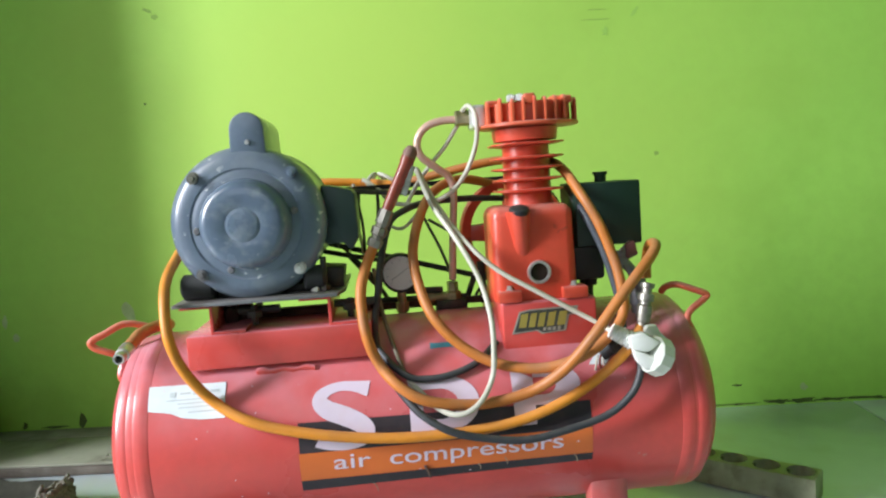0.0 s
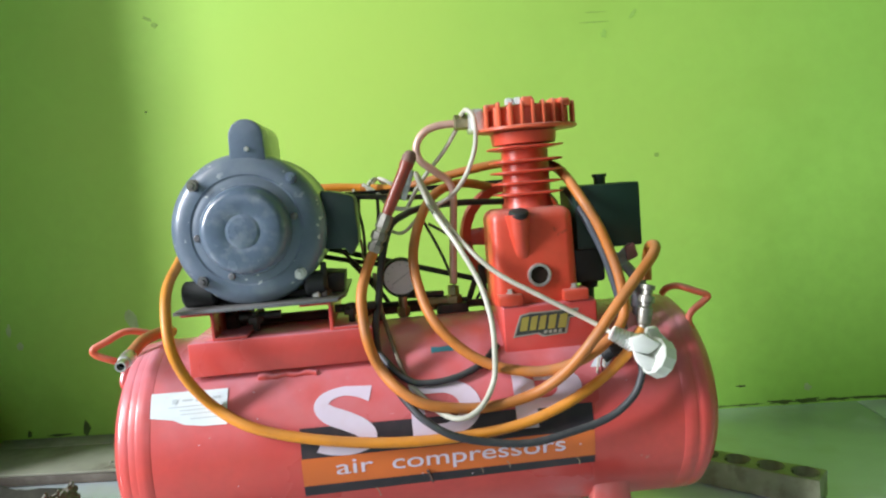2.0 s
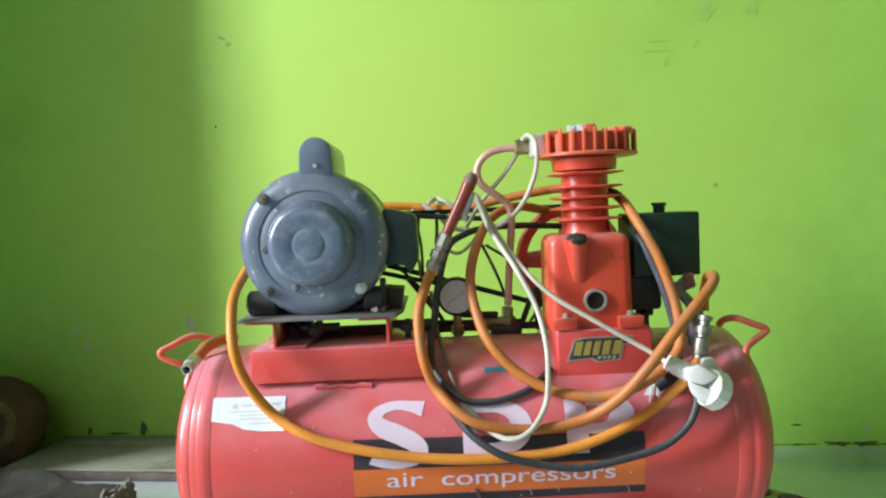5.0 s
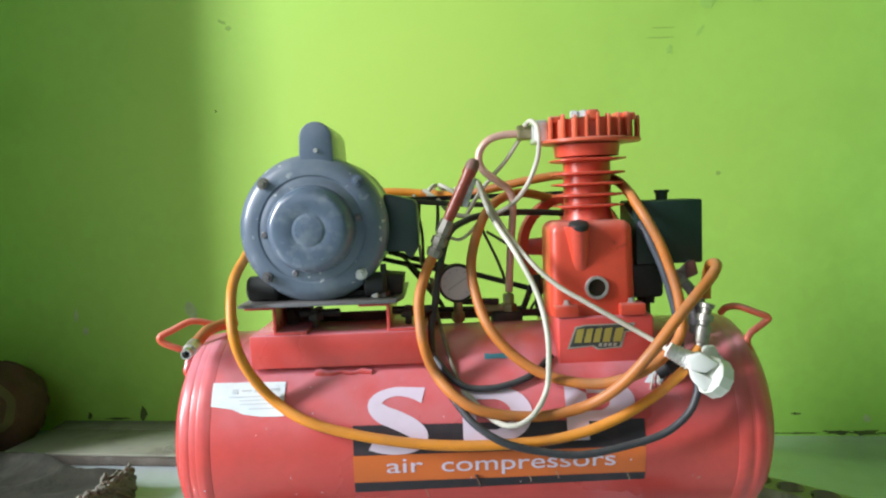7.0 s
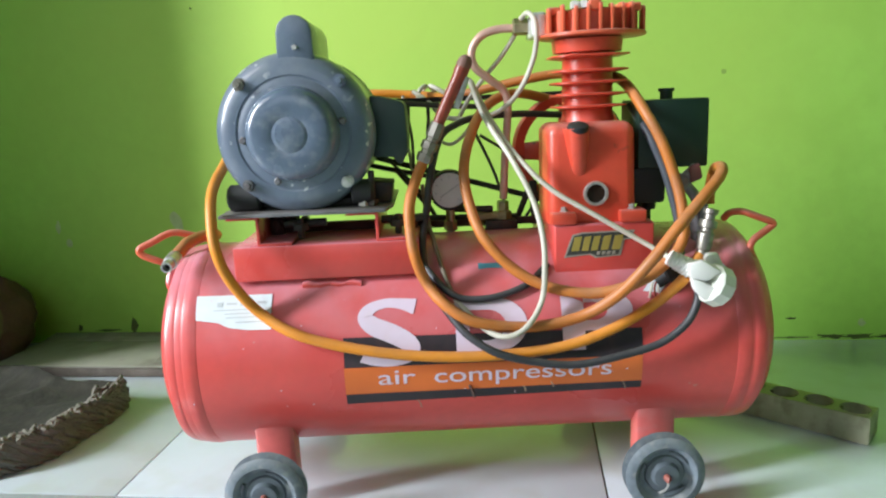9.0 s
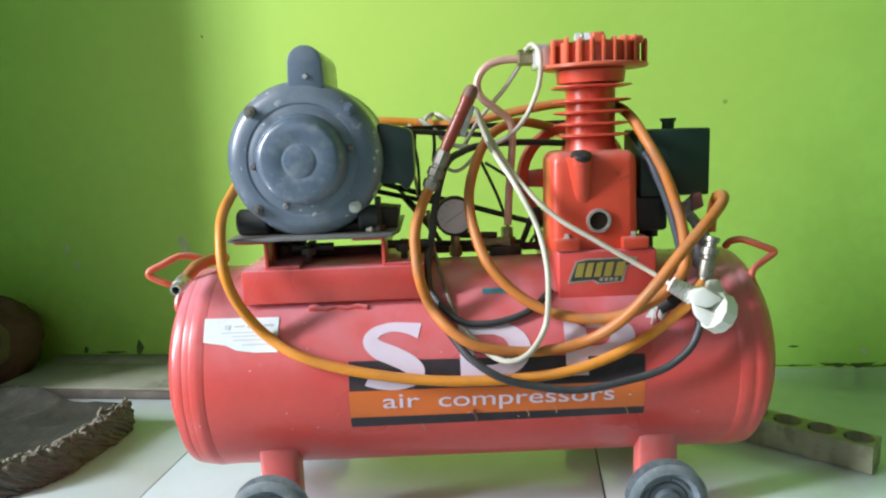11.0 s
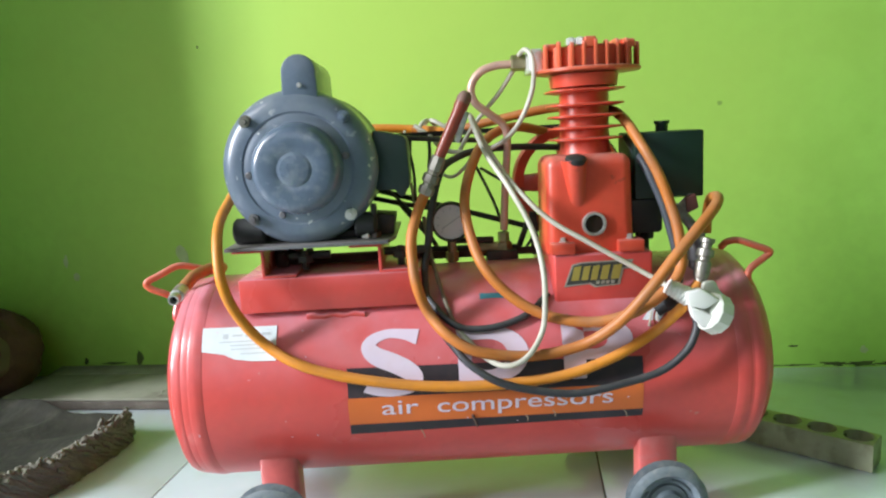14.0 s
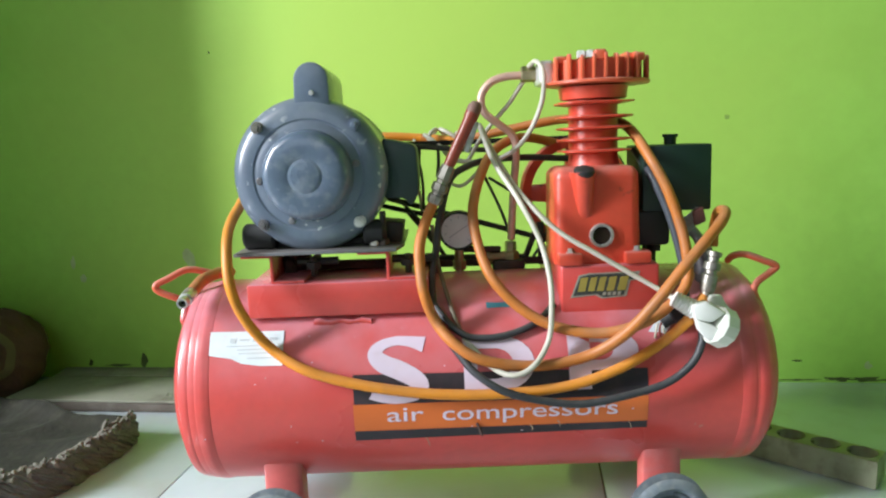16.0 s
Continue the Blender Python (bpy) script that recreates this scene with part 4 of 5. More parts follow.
# pressure gauge
g = part("pressure_gauge", lathe([(0.244, 0), (0.244, 0.021), (0.241, 0.0262), (0.224, 0.0262), (0.2225, 0.0252), (0.2225, 0.0232), (0.226, 0.0228)], (-0.001, 0, 0.3455), (0, 1, 0), 40), BLACK_RUBBER, compressor, "round pressure gauge with black rim")
part("dial", lathe([(0.2255, 0), (0.2255, 0.0229)], (-0.001, 0, 0.3455), (0, 1, 0), 36), DIAL, g, "pale dial face")
part("needle", prism([(-0.014, 0.2248, 0.3375), (0.011, 0.2248, 0.3535), (0.0115, 0.2248, 0.3525), (-0.013, 0.2248, 0.3360)], (0, 0.0004, 0)), INK, g, "", False)
for k in range(9):
    a = radians(225 - k * 33.75)
    c, d = Vector((-0.001, 0.2249, 0.3455)), Vector((math.cos(a), 0, math.sin(a)))
    n = Vector((-d.z, 0, d.x)) * 0.0005
    part("dial_mark", prism([c + d * 0.016 - n, c + d * 0.0195 - n, c + d * 0.0195 + n, c + d * 0.016 + n], (0, 0.0003, 0)), INK, g, "", False)
bm = rod((-0.001, 0.236, 0.285), (-0.001, 0.236, 0.323), 0.006)
add_lathe(bm, [(0, 0), (0, 0.009), (0.012, 0.009), (0.012, 0)], (-0.001, 0.236, 0.292), (0, 0, 1), 6)
part("gauge_stem", bm, BRASS, g)
bm = rod((0.0, 0.245, 0.318), (0.056, 0.25, 0.315), 0.0045)
add_tube(bm, [(-0.03, 0.26, 0.305), (0.03, 0.262, 0.3035), (0.09, 0.26, 0.302)], 0.004, 8, 4)
part("manifold_pipe", bm, DARK_STEEL, compressor, "dark steel manifold pipe")

# pressure switch box
sw = part("pressure_switch", box(0.224, 0.3085, 0.158, 0.235, 0.369, 0.4495, 0.0025), DARK_GREEN, compressor, "dark green pressure switch box")
bm = lathe([(0, 0), (0, 0.0075), (0.009, 0.0075), (0.009, 0.0095), (0.013, 0.0095), (0.013, 0)], (0.267, 0.19, 0.4495), (0, 0, 1), 16)
part("switch_knob", bm, DARK_GREEN, sw)
bm = box(0.214, 0.260, 0.162, 0.230, 0.326, 0.3695, 0.005)
add_lathe(bm, [(0, 0), (0, 0.008), (0.022, 0.0095), (0.022, 0)], (0.248, 0.19, 0.3155), (0, 0, 1), 14)
add_lathe(bm, [(0, 0), (0, 0.009), (0.10, 0.009), (0.10, 0)], (0.252, 0.225, 0.270), (0, 0, 1), 14)
part("switch_stem", bm, BLACK_RUBBER, sw, "black lower switch body")

# outlet valve and quick coupler
ov = part("outlet_valve", lathe([(0, 0), (0, 0.0085), (0.02, 0.0085), (0.022, 0.011), (0.038, 0.011), (0.040, 0.008), (0.055, 0.008), (0.055, 0)], (0.300, 0.165, 0.268), (0.05, -0.1, 1), 16), PLATE, compressor, "dull steel outlet valve")
bm = lathe([(0, 0), (0, 0.0068), (0.006, 0.0068), (0.007, 0.0082), (0.014, 0.0092), (0.026, 0.0092), (0.028, 0.0070), (0.032, 0.0070), (0.033, 0.0098), (0.041, 0.0098), (0.042, 0.0062), (0.048, 0.0062), (0.049, 0.0085), (0.054, 0.0085), (0.055, 0)], (0.283, 0.104, 0.272), (0.012, 0.005, 0.054), 20)
part("quick_coupler", bm, DULL_NICKEL, ov, "chromed quick coupler")
bm = lathe([(0, 0), (0, 0.010), (0.014, 0.010), (0.016, 0.007), (0.034, 0.007), (0.034, 0)], (0.262, 0.135, 0.348), (0.6, 0.1, 0.5), 14)
part("valve_body", bm, PLATE, ov)
part("valve_lever", prism([(0.277, 0.128, 0.352), (0.292, 0.128, 0.358), (0.288, 0.128, 0.376), (0.276, 0.128, 0.372)], (0, 0.008, 0), 0.0025), material("dull_red_plastic", (0.13, 0.045, 0.04), 0.6, vary=0.3, scale=60), ov, "dull red valve lever")
part("valve_pipe", tube([(0.275, 0.138, 0.350), (0.288, 0.142, 0.335), (0.298, 0.15, 0.315), (0.302, 0.158, 0.295)], 0.0065, 12, 5), PLATE, ov)

# dark bars, block, straps and nuts that fill the gap behind the gauge
part("rear_bar", box(-0.035, 0.119, 0.262, 0.268, 0.2905, 0.3005, 0.0015), RUST, compressor, "dark brown rear bar")
part("valve_block", box(0.045, 0.088, 0.236, 0.262, 0.280, 0.3015, 0.003), DARK_STEEL, compressor, "dark valve block")
for u0, u1, z0, z1, w in ((0.107, 0.089, 0.335, 0.290, 0.0042), (0.114, 0.116, 0.348, 0.288, 0.0050), (-0.030, -0.012, 0.322, 0.290, 0.0034)):
    part("strap", prism([(u0 - w, 0.270, z0), (u0 + w, 0.270, z0), (u1 + w, 0.270, z1), (u1 - w, 0.270, z1)], (0, 0.004, 0), 0.0006), DARK_STEEL, compressor, "dark steel strap")
for u, v, h in ((-0.052, 0.20, 0.026), (-0.036, 0.215, 0.020)):
    bm = box(u - 0.008, u + 0.008, v, v + 0.02, 0.290, 0.290 + h, 0.002)
    add_lathe(bm, [(0, 0), (0, 0.006), (0.007, 0.0055), (0.009, 0)], (u, v, 0.290 + h * 0.6), (0, -1, 0), 6)
    part("rail_nut", bm, RUST, compressor, "oily nut at the rail's end")
# thin guard wires behind the gauge
for a, b in (((0.038, 0.27, 0.415), (0.075, 0.27, 0.318)), ((0.044, 0.27, 0.412), (0.100, 0.28, 0.375)), ((-0.088, 0.26, 0.395), (-0.028, 0.27, 0.325)), ((-0.056, 0.27, 0.462), (-0.047, 0.27, 0.372)), ((0.128, 0.28, 0.350), (0.105, 0.28, 0.298)), ((0.222, 0.2, 0.325), (0.240, 0.21, 0.29)), ((0.243, 0.2, 0.33), (0.222, 0.21, 0.29))):
    mid = (Vector(a) + Vector(b)) / 2 + Vector((0.004, 0.0, -0.002))
    part("wire", tube([a, mid, b], 0.0021, 8, 5), CABLE, compressor, "thin dark wire")
for a, b, r in (((-0.066, 0.272, 0.4592), (0.060, 0.272, 0.4487), 0.0036), ((-0.0240, 0.276, 0.4590), (-0.0262, 0.276, 0.4150), 0.0024), ((-0.0500, 0.276, 0.4560), (-0.0578, 0.276, 0.3900), 0.0026), ((-0.104, 0.275, 0.378), (-0.016, 0.275, 0.358), 0.0034), ((-0.074, 0.279, 0.374), (-0.030, 0.279, 0.318), 0.0032)):
    mid = (Vector(a) + Vector(b)) / 2 + Vector((0.001, 0.0, -0.001))
    part("guard_bar", tube([a, mid, b], r, 10, 4), DARK_STEEL, compressor, "dark oily guard bar")

# ---- hoses and cables draped over the compressor ----
def draped(name, points, r, mat, label, category, wobble=0.03, seg=14):
    ob = thing(name, M, label, category)
    part("hose_body" if "hose" in name else "cable_body", tube(points, r, seg, 9, wobble), mat, ob)
    return ob


hose = thing("air_hose", M, "long orange rubber air hose looped over the tank", "hose")
part("clean_length", tube(HOSE_FRONT + HOSE_BACK[:2], 0.0062, 14, 9, 0.03), ORANGE, hose, "bright orange hose length")
part("dirty_length", tube(HOSE_BACK, 0.0063, 14, 9, 0.03), ORANGE_DIRTY, hose, "grimy orange hose length")
gun_hose = draped("air_hose", HOSE_GUN, 0.0064, ORANGE_DIRTY, "dirty orange air hose ending in an air gun", "hose")
short_hose = draped("air_hose", HOSE_SHORT, 0.0075, ORANGE_DIRTY, "short orange hose end with a steel nozzle", "hose")
a, b = Vector((-0.3285, 0.1, 0.2883)), Vector((-0.3312, 0.14, 0.2926))
d = (b - a).length
nz = part("nozzle", lathe([(0.010, 0.0), (0.010, 0.0038), (0.0, 0.0044), (0.0, 0.0062), (0.002, 0.0068), (0.010, 0.0070), (0.011, 0.0056), (0.014, 0.0056), (0.015, 0.0082), (d - 0.003, 0.0086), (d, 0.007), (d + 0.004, 0.0)], a, b - a, 20), CHROME, short_hose, "steel hose nozzle")
# dark disc that paints in the shade at the bottom of the bore
part("bore", lathe([(0.0095, 0.0), (0.0092, 0.0039)], a, b - a, 16), DARK_STEEL, nz)

# air gun on the end of the hose, pointing up
a, b = Vector((-0.0325, 0.150, 0.390)), Vector((-0.0125, 0.150, 0.434))
fit = (b - a).length
bm = lathe([(0, 0), (0, 0.0085), (0.004, 0.0098), (0.010, 0.0098), (0.0105, 0.0075), (0.015, 0.0075), (0.016, 0.0100), (0.025, 0.0100), (0.026, 0.0075), (0.030, 0.0075), (0.031, 0.0092), (fit, 0.0088), (fit + 0.001, 0)], a, b - a, 8)
part("swivel_fitting", bm, DULL_NICKEL, gun_hose, "dull nickel hose fitting", angle=20)
a, b = Vector((-0.0125, 0.150, 0.434)), Vector((0.0228, 0.152, 0.505))
d = (b - a).length
part("gun_grip", lathe([(0, 0), (0, 0.0065), (0.01, 0.0072), (d * 0.75, 0.0076), (d * 0.8, 0.0088), (d * 0.93, 0.0084), (d, 0.005), (d + 0.002, 0)], a, b - a, 18), RED_GUN, gun_hose, "red-brown air gun grip")
part("gun_tip", lathe([(-0.003, 0), (-0.003, 0.0086), (0.004, 0.0088), (0.009, 0.0070), (0.012, 0.004), (0.012, 0)], b - (b - a) * 0.10, b - a, 16), material("dusty_brown_gun_tip", (0.20, 0.095, 0.07), 0.6, vary=0.25, scale=60, dust_or_shade=(0.34, 0.27, 0.24), dusty=0.5), gun_hose, "dusty brown gun tip")
part("gun_trigger", prism([(0.018, 0.150, 0.488), (0.026, 0.150, 0.484), (0.012, 0.150, 0.448), (0.006, 0.150, 0.452)], (0, 0.006, 0), 0.0015), CHROME, gun_hose, "dull steel trigger")

draped("power_cable", CABLE_LOOP, 0.0045, CABLE, "black rubber power cable hanging in a loop on the tank", "cable", 0.02)
draped("power_cable", CABLE_SHORT, 0.004, CABLE, "short black cable lying on the tank", "cable", 0.02)
draped("power_cable", CABLE_SWITCH, 0.0055, material("blue_grey_cable", (0.06, 0.07, 0.085), 0.45, vary=0.2, scale=30), "blue-grey cable running down from the switch", "cable", 0.02)
plug_cable = draped("power_cable", WHITE_PLUG, 0.0031, CREAM, "cream flex cable with a white plug", "cable", 0.03)
loop_cable = draped("power_cable", WHITE_LOOP[:11], 0.0033, CREAM, "cream flex cable hanging in a long loop", "cable", 0.03)
part("brown_end", tube(WHITE_LOOP[10:], 0.0027, 12, 9, 0.04), DULL_CREAM, loop_cable, "thin brown cable end")
draped("power_cable", WHITE_HEAD, 0.0031, CREAM, "cream flex cable tied round the head fitting", "cable", 0.03)
draped("power_cable", WHITE_TIE, 0.0028, CREAM, "cream flex cable end", "cable", 0.03)
tie = thing("cable_tie", M, "cream flex wrapped round the hose behind", "cable")
coil = [(-0.040 + 0.003 * k + 0.010 * math.sin(k * 1.1), 0.355 + 0.014 * math.cos(k * 0.785), 0.469 + 0.0125 * math.sin(k * 0.785)) for k in range(18)]
part("coil", tube(coil, 0.0030, 10, 5), CREAM, tie)
part("hanging_end", tube([(-0.058, 0.33, 0.468), (-0.060, 0.31, 0.43), (-0.052, 0.29, 0.39), (-0.049, 0.28, 0.365)], 0.0022, 8, 6), CREAM, tie)
part("hanging_end", tube([(-0.018, 0.30, 0.41), (0.004, 0.27, 0.402), (0.022, 0.25, 0.415), (0.034, 0.24, 0.432)], 0.0024, 8, 6), CREAM, tie)

# white plug on the end of the cream cable
axis = (Vector((0.290, 0.066, 0.247)) - Vector((0.235, 0.076, 0.279))).normalized()
start = Vector((0.235, 0.076, 0.279))
ridges = []
for k in range(7):
    ridges += [(0.0005 + k * 0.0042, 0.0072 + 0.0004 * k), (0.0012 + k * 0.0042, 0.0090 + 0.0004 * k), (0.0028 + k * 0.0042, 0.0090 + 0.0004 * k), (0.0034 + k * 0.0042, 0.0070 + 0.0004 * k)]
plug = part("plug", lathe([(0, 0)] + ridges + [(0.031, 0.0092), (0.034, 0.0)], start, axis, 20), WHITE_PLASTIC, plug_cable, "white moulded plug")
lugs = ([(0.250, 0.274), (0.268, 0.277), (0.289, 0.2635), (0.273, 0.2530), (0.254, 0.257)], [(0.254, 0.259), (0.272, 0.2510), (0.290, 0.241), (0.286, 0.2325), (0.269, 0.2324), (0.258, 0.244)])
for lug in lugs:
    bm = prism([(u, 0.058, z) for u, z in lug], (0.004, 0.020, -0.002), 0.0028)
    part("plug_body", bm, WHITE_PLASTIC, plug)
face_way = Vector((0.80, 0.30, -0.42)).normalized()
f = Vector((0.2815, 0.071, 0.2475))
part("plug_face", lathe([(-0.004, 0), (-0.004, 0.0200), (-0.002, 0.0225), (0.013, 0.0240), (0.015, 0.0225), (0.015, 0.019), (0.007, 0.018), (0.007, 0)], f, face_way, 12), SHADED_PLASTIC, plug, "white plug face painted in a grey-green shade tone", angle=20)
part("plug_collar", prism([(0.278, 0.082, 0.272), (0.281, 0.082, 0.2775), (0.2936, 0.082, 0.278), (0.3004, 0.082, 0.263), (0.290, 0.082, 0.252)], (0.002, 0.012, 0), 0.002), SHADED_PLASTIC, plug)
for s in (-1, 1):
    o = f + face_way * 0.006 + Vector((0.004 * s, 0.002 * s, 0.009 * s))
    part("plug_pin", rod(o, o + face_way * 0.019, 0.0024), BRASS, plug)
# black cable socket under the plug
sock = thing("cable_socket", M, "black rubber cable joint with bare wire ends", "connector")
a, b = Vector((0.262, 0.100, 0.264)), Vector((0.231, 0.104, 0.243))
d = (b - a).length
part("socket_body", lathe([(0, 0), (0, 0.007), (0.006, 0.0105), (0.022, 0.0115), (0.025, 0.009), (d, 0.0085), (d, 0)], a, b - a, 16), BLACK_RUBBER, sock)
for k in range(3):
    e = b + Vector((0.004 * k - 0.004, 0.0, 0.0))
    part("wire_end", tube([e, e + Vector((-0.003, -0.004, -0.008)), e + Vector((0.004 * (k - 1), -0.002, -0.018))], 0.0014, 8, 4), (CREAM, RED_GUN, CREAM)[k], sock)

# ---- things on the floor ----
board = thing("board", pose(0, 0, 0), "dusty white flat board lying on the tiles by the wall", "board")
MID = 0.545
def edge_x(y):
    """The slanting west end of the planks."""
    return -0.880 + 0.004 * math.sin(60 * y)


for y0, y1 in ((0.4115, MID - 0.0008), (MID + 0.0008, 0.598)):
    plank = [(edge_x(y0), y0), (-0.74, y0 + 0.001), (-0.55, y0 - 0.001), (-0.31, y0 + 0.001), (-0.31, y1), (-0.63, y1), (edge_x(y1), y1)]
    part("plank", prism([(x, y, 0.0185) for x, y in plank], (0, 0, 0.0048), 0.0012), BOARD, board)
batten = [(edge_x(0.413) + 0.004, 0.4135), (-0.70, 0.4125), (-0.52, 0.4140), (-0.312, 0.4128), (-0.312, 0.594), (edge_x(0.594) + 0.004, 0.594)]
# darker brown than the planks above it
part("batten", prism([(x, y, 0.001) for x, y in batten], (0, 0, 0.0172), 0.0015), material("dark_brown_wood", (0.105, 0.088, 0.070), 0.85, vary=0.3, scale=14, second=(0.17, 0.15, 0.125), amount=0.5), board, "dark brown wooden batten under the planks")
bm = bmesh.new()
rng = random.Random(4)
for k in range(90):
    x = rng.uniform(-0.58, -0.44)
    p = (x, rng.uniform(0.415, 0.455), 0.0235)
    bmesh.ops.create_icosphere(bm, subdivisions=1, radius=rng.uniform(0.001, 0.0045), matrix=Matrix.Translation(p) @ Matrix.Rotation(k, 4, "Z") @ Matrix.Diagonal((1.5, 0.9, 0.4, 1)))
part("crumb_heap", bm, BOARD, board)

# thick mat with a frayed rim
mat_ob = thing("door_mat", pose(0, 0, 0), "thick dusty grey door mat with frayed rim", "mat")


MAT_MID = Vector((-0.80, 0.20, 0))
MAT_RIM = [(-0.556, 0.130), (-0.551, 0.180), (-0.546, 0.235), (-0.545, 0.280), (-0.562, 0.302), (-0.620, 0.308), (-0.700, 0.335), (-0.780, 0.372), (-0.90, 0.388), (-1.02, 0.385),
           (-1.06, 0.34), (-1.07, 0.20), (-1.05, 0.06), (-0.98, 0.02), (-0.86, 0.01), (-0.74, 0.022), (-0.64, 0.050), (-0.585, 0.088)]
mat_line = smooth_line([(x, y, 0) for x, y in MAT_RIM + MAT_RIM[:1]], 12)
mat_turn = sorted((math.atan2(p.y - MAT_MID.y, p.x - MAT_MID.x), p.x, p.y) for p in mat_line)


def mat_rim(a):
    """A place on the rim of the mat, by its bearing from the middle."""
    a = (a + math.pi) % math.tau - math.pi
    lo = max((q for q in mat_turn if q[0] <= a), default=mat_turn[-1])
    hi = min((q for q in mat_turn if q[0] > a), default=mat_turn[0])
    gap = (hi[0] - lo[0]) % math.tau
    f = ((a - lo[0]) % math.tau) / gap if gap else 0
    return Vector((lo[1] + (hi[1] - lo[1]) * f, lo[2] + (hi[2] - lo[2]) * f, 0))


bm, rows = bmesh.new(), []
for f, z in ((1.0, 0.001), (1.0, 0.012), (0.985, 0.034), (0.955, 0.041), (0.91, 0.040), (0.86, 0.034), (0.78, 0.029), (0.66, 0.027), (0.52, 0.027), (0.36, 0.029), (0.18, 0.028)):
    row = []
    for k in range(140):
        p = mat_rim(k * math.tau / 140)
        q = MAT_MID + (p - MAT_MID) * f
        q.z = z + (0.009 * noise.noise(q * 16) + 0.003 * noise.noise(q * 60) if z > 0.02 else 0)
        row.append(bm.verts.new(q))
    rows.append(row)
for p, q in zip(rows, rows[1:]):
    for k in range(140):
        bm.faces.new((p[k], p[(k + 1) % 140], q[(k + 1) % 140], q[k]))
bm.faces.new(rows[-1])
part("mat_body", bm, MAT, mat_ob, "dusty felted mat body")
rng = random.Random(7)
bm = bmesh.new()
for layer in range(6):
    for k in range(230):
        a = -1.9 + 2.25 * (k + rng.uniform(-0.3, 0.3)) / 230
        z = 0.003 + layer * 0.0066 + rng.uniform(-0.0015, 0.0015)
        p, q = mat_rim(a), mat_rim(a + rng.uniform(0.05, 0.09))
        o = (p - MAT_MID).normalized()
        out = rng.uniform(-0.003, 0.004) - 0.0012 * max(0, layer - 3)
        mid = (p + q) / 2 + o * (out + 0.002)
        add_tube(bm, [p + o * out + Vector((0, 0, z + 0.010)), mid + Vector((0, 0, z + 0.004)), q + o * out + Vector((0, 0, max(0.003, z - 0.003)))], rng.uniform(0.0018, 0.0034), 6, 2, 0.5)
tagged(part("rim_yarn", bm, YARN, mat_ob, "grey twisted rim yarn"), kind="stuff")
bm = bmesh.new()
for k in range(620):
    a = -1.75 + 2.08 * (k + rng.uniform(-0.5, 0.5)) / 620
    p = mat_rim(a)
    o = (p - MAT_MID).normalized()
    side = Vector((-o.y, o.x, 0))
    b0 = p - o * rng.uniform(0.002, 0.016) + Vector((0, 0, rng.uniform(0.034, 0.041)))
    high = rng.uniform(0.006, 0.014) * (1.3 if 0.1 < a < 0.9 else 1.0)
    c1 = b0 + side * rng.uniform(-0.004, 0.004) + o * rng.uniform(0, 0.004) + Vector((0, 0, high * 0.7))
    c2 = c1 + side * rng.uniform(-0.006, 0.006) + o * rng.uniform(0.001, 0.008) + Vector((0, 0, high * rng.uniform(-0.2, 0.5)))
    add_tube(bm, [b0, c1, c2], rng.uniform(0.0018, 0.0034), 6, 3, 0.6)
tagged(part("rim_tuft", bm, YARN_PALE, mat_ob, "pale dusty curled tufts"), kind="stuff")
# power strip
way = Vector((0.122, -0.091, 0)).normalized()
ang = math.degrees(math.atan2(way.y, way.x))
strip = thing("power_strip", pose(0.531, 0.184, 0, 0, 0, ang), "dusty cream power strip with round sockets on the floor", "power strip")
X0, X1, Y0, Y1, TOP = -0.250, -0.007, 0.0, 0.044, 0.040
WELLS = [(-0.029 - 0.0445 * k, 0.0215) for k in range(5)]
bm = bmesh.new()


def strip_ring(inset, z):
    return [bm.verts.new((x, y, z)) for x, y in ((X0 + inset, Y0 + inset), (X1 - inset, Y0 + inset), (X1 - inset, Y1 - inset), (X0 + inset, Y1 - inset))]


rings = [strip_ring(0.001, 0.002), strip_ring(0.0, 0.004), strip_ring(0.0, TOP - 0.003), strip_ring(0.0009, TOP - 0.0009), strip_ring(0.003, TOP)]
for p, q in zip(rings, rings[1:]):
    for k in range(4):
        bm.faces.new((p[k], p[(k + 1) % 4], q[(k + 1) % 4], q[k]))
bm.faces.new(rings[0])
loops = [rings[-1]] + [[bm.verts.new((x + 0.0183 * math.cos(a), y + 0.0183 * math.sin(a), TOP)) for a in np.linspace(0, math.tau, 29)[:-1]] for x, y in WELLS]
edges = []
for loop in loops:
    for k in range(len(loop)):
        pair = (loop[k], loop[(k + 1) % len(loop)])
        edges.append(bm.edges.get(pair) or bm.edges.new(pair))
bmesh.ops.triangle_fill(bm, use_beauty=True, use_dissolve=False, edges=edges, normal=(0, 0, 1))
part("strip_body", bm, STRIP, strip)
for x, y in WELLS:
    s = part("socket", lathe([(0.0002, 0.0189), (0.0007, 0.0186), (0.0004, 0.0181), (-0.0140, 0.0175), (-0.0145, 0.0)], (x, y, TOP), (0, 0, 1), 28), STRIP, strip, "round dusty socket well")
    # flat black discs stand in for the darkness of the pin holes
    for q in (-0.0095, 0.0095):
        part("contact_hole", lathe([(0.0006, 0.0), (0.0004, 0.0028)], (x + q, y, TOP - 0.0145), (0, 0, 1), 9), BLACK_RUBBER, s)
    for q in (-1, 1):
        part("earth_clip", box(x + q * 0.0163 - 0.0018, x + q * 0.0163 + 0.0018, y - 0.003, y + 0.003, TOP - 0.013, TOP - 0.0015, 0.0006), SOCKET_DARK, s, "dark earth clip")

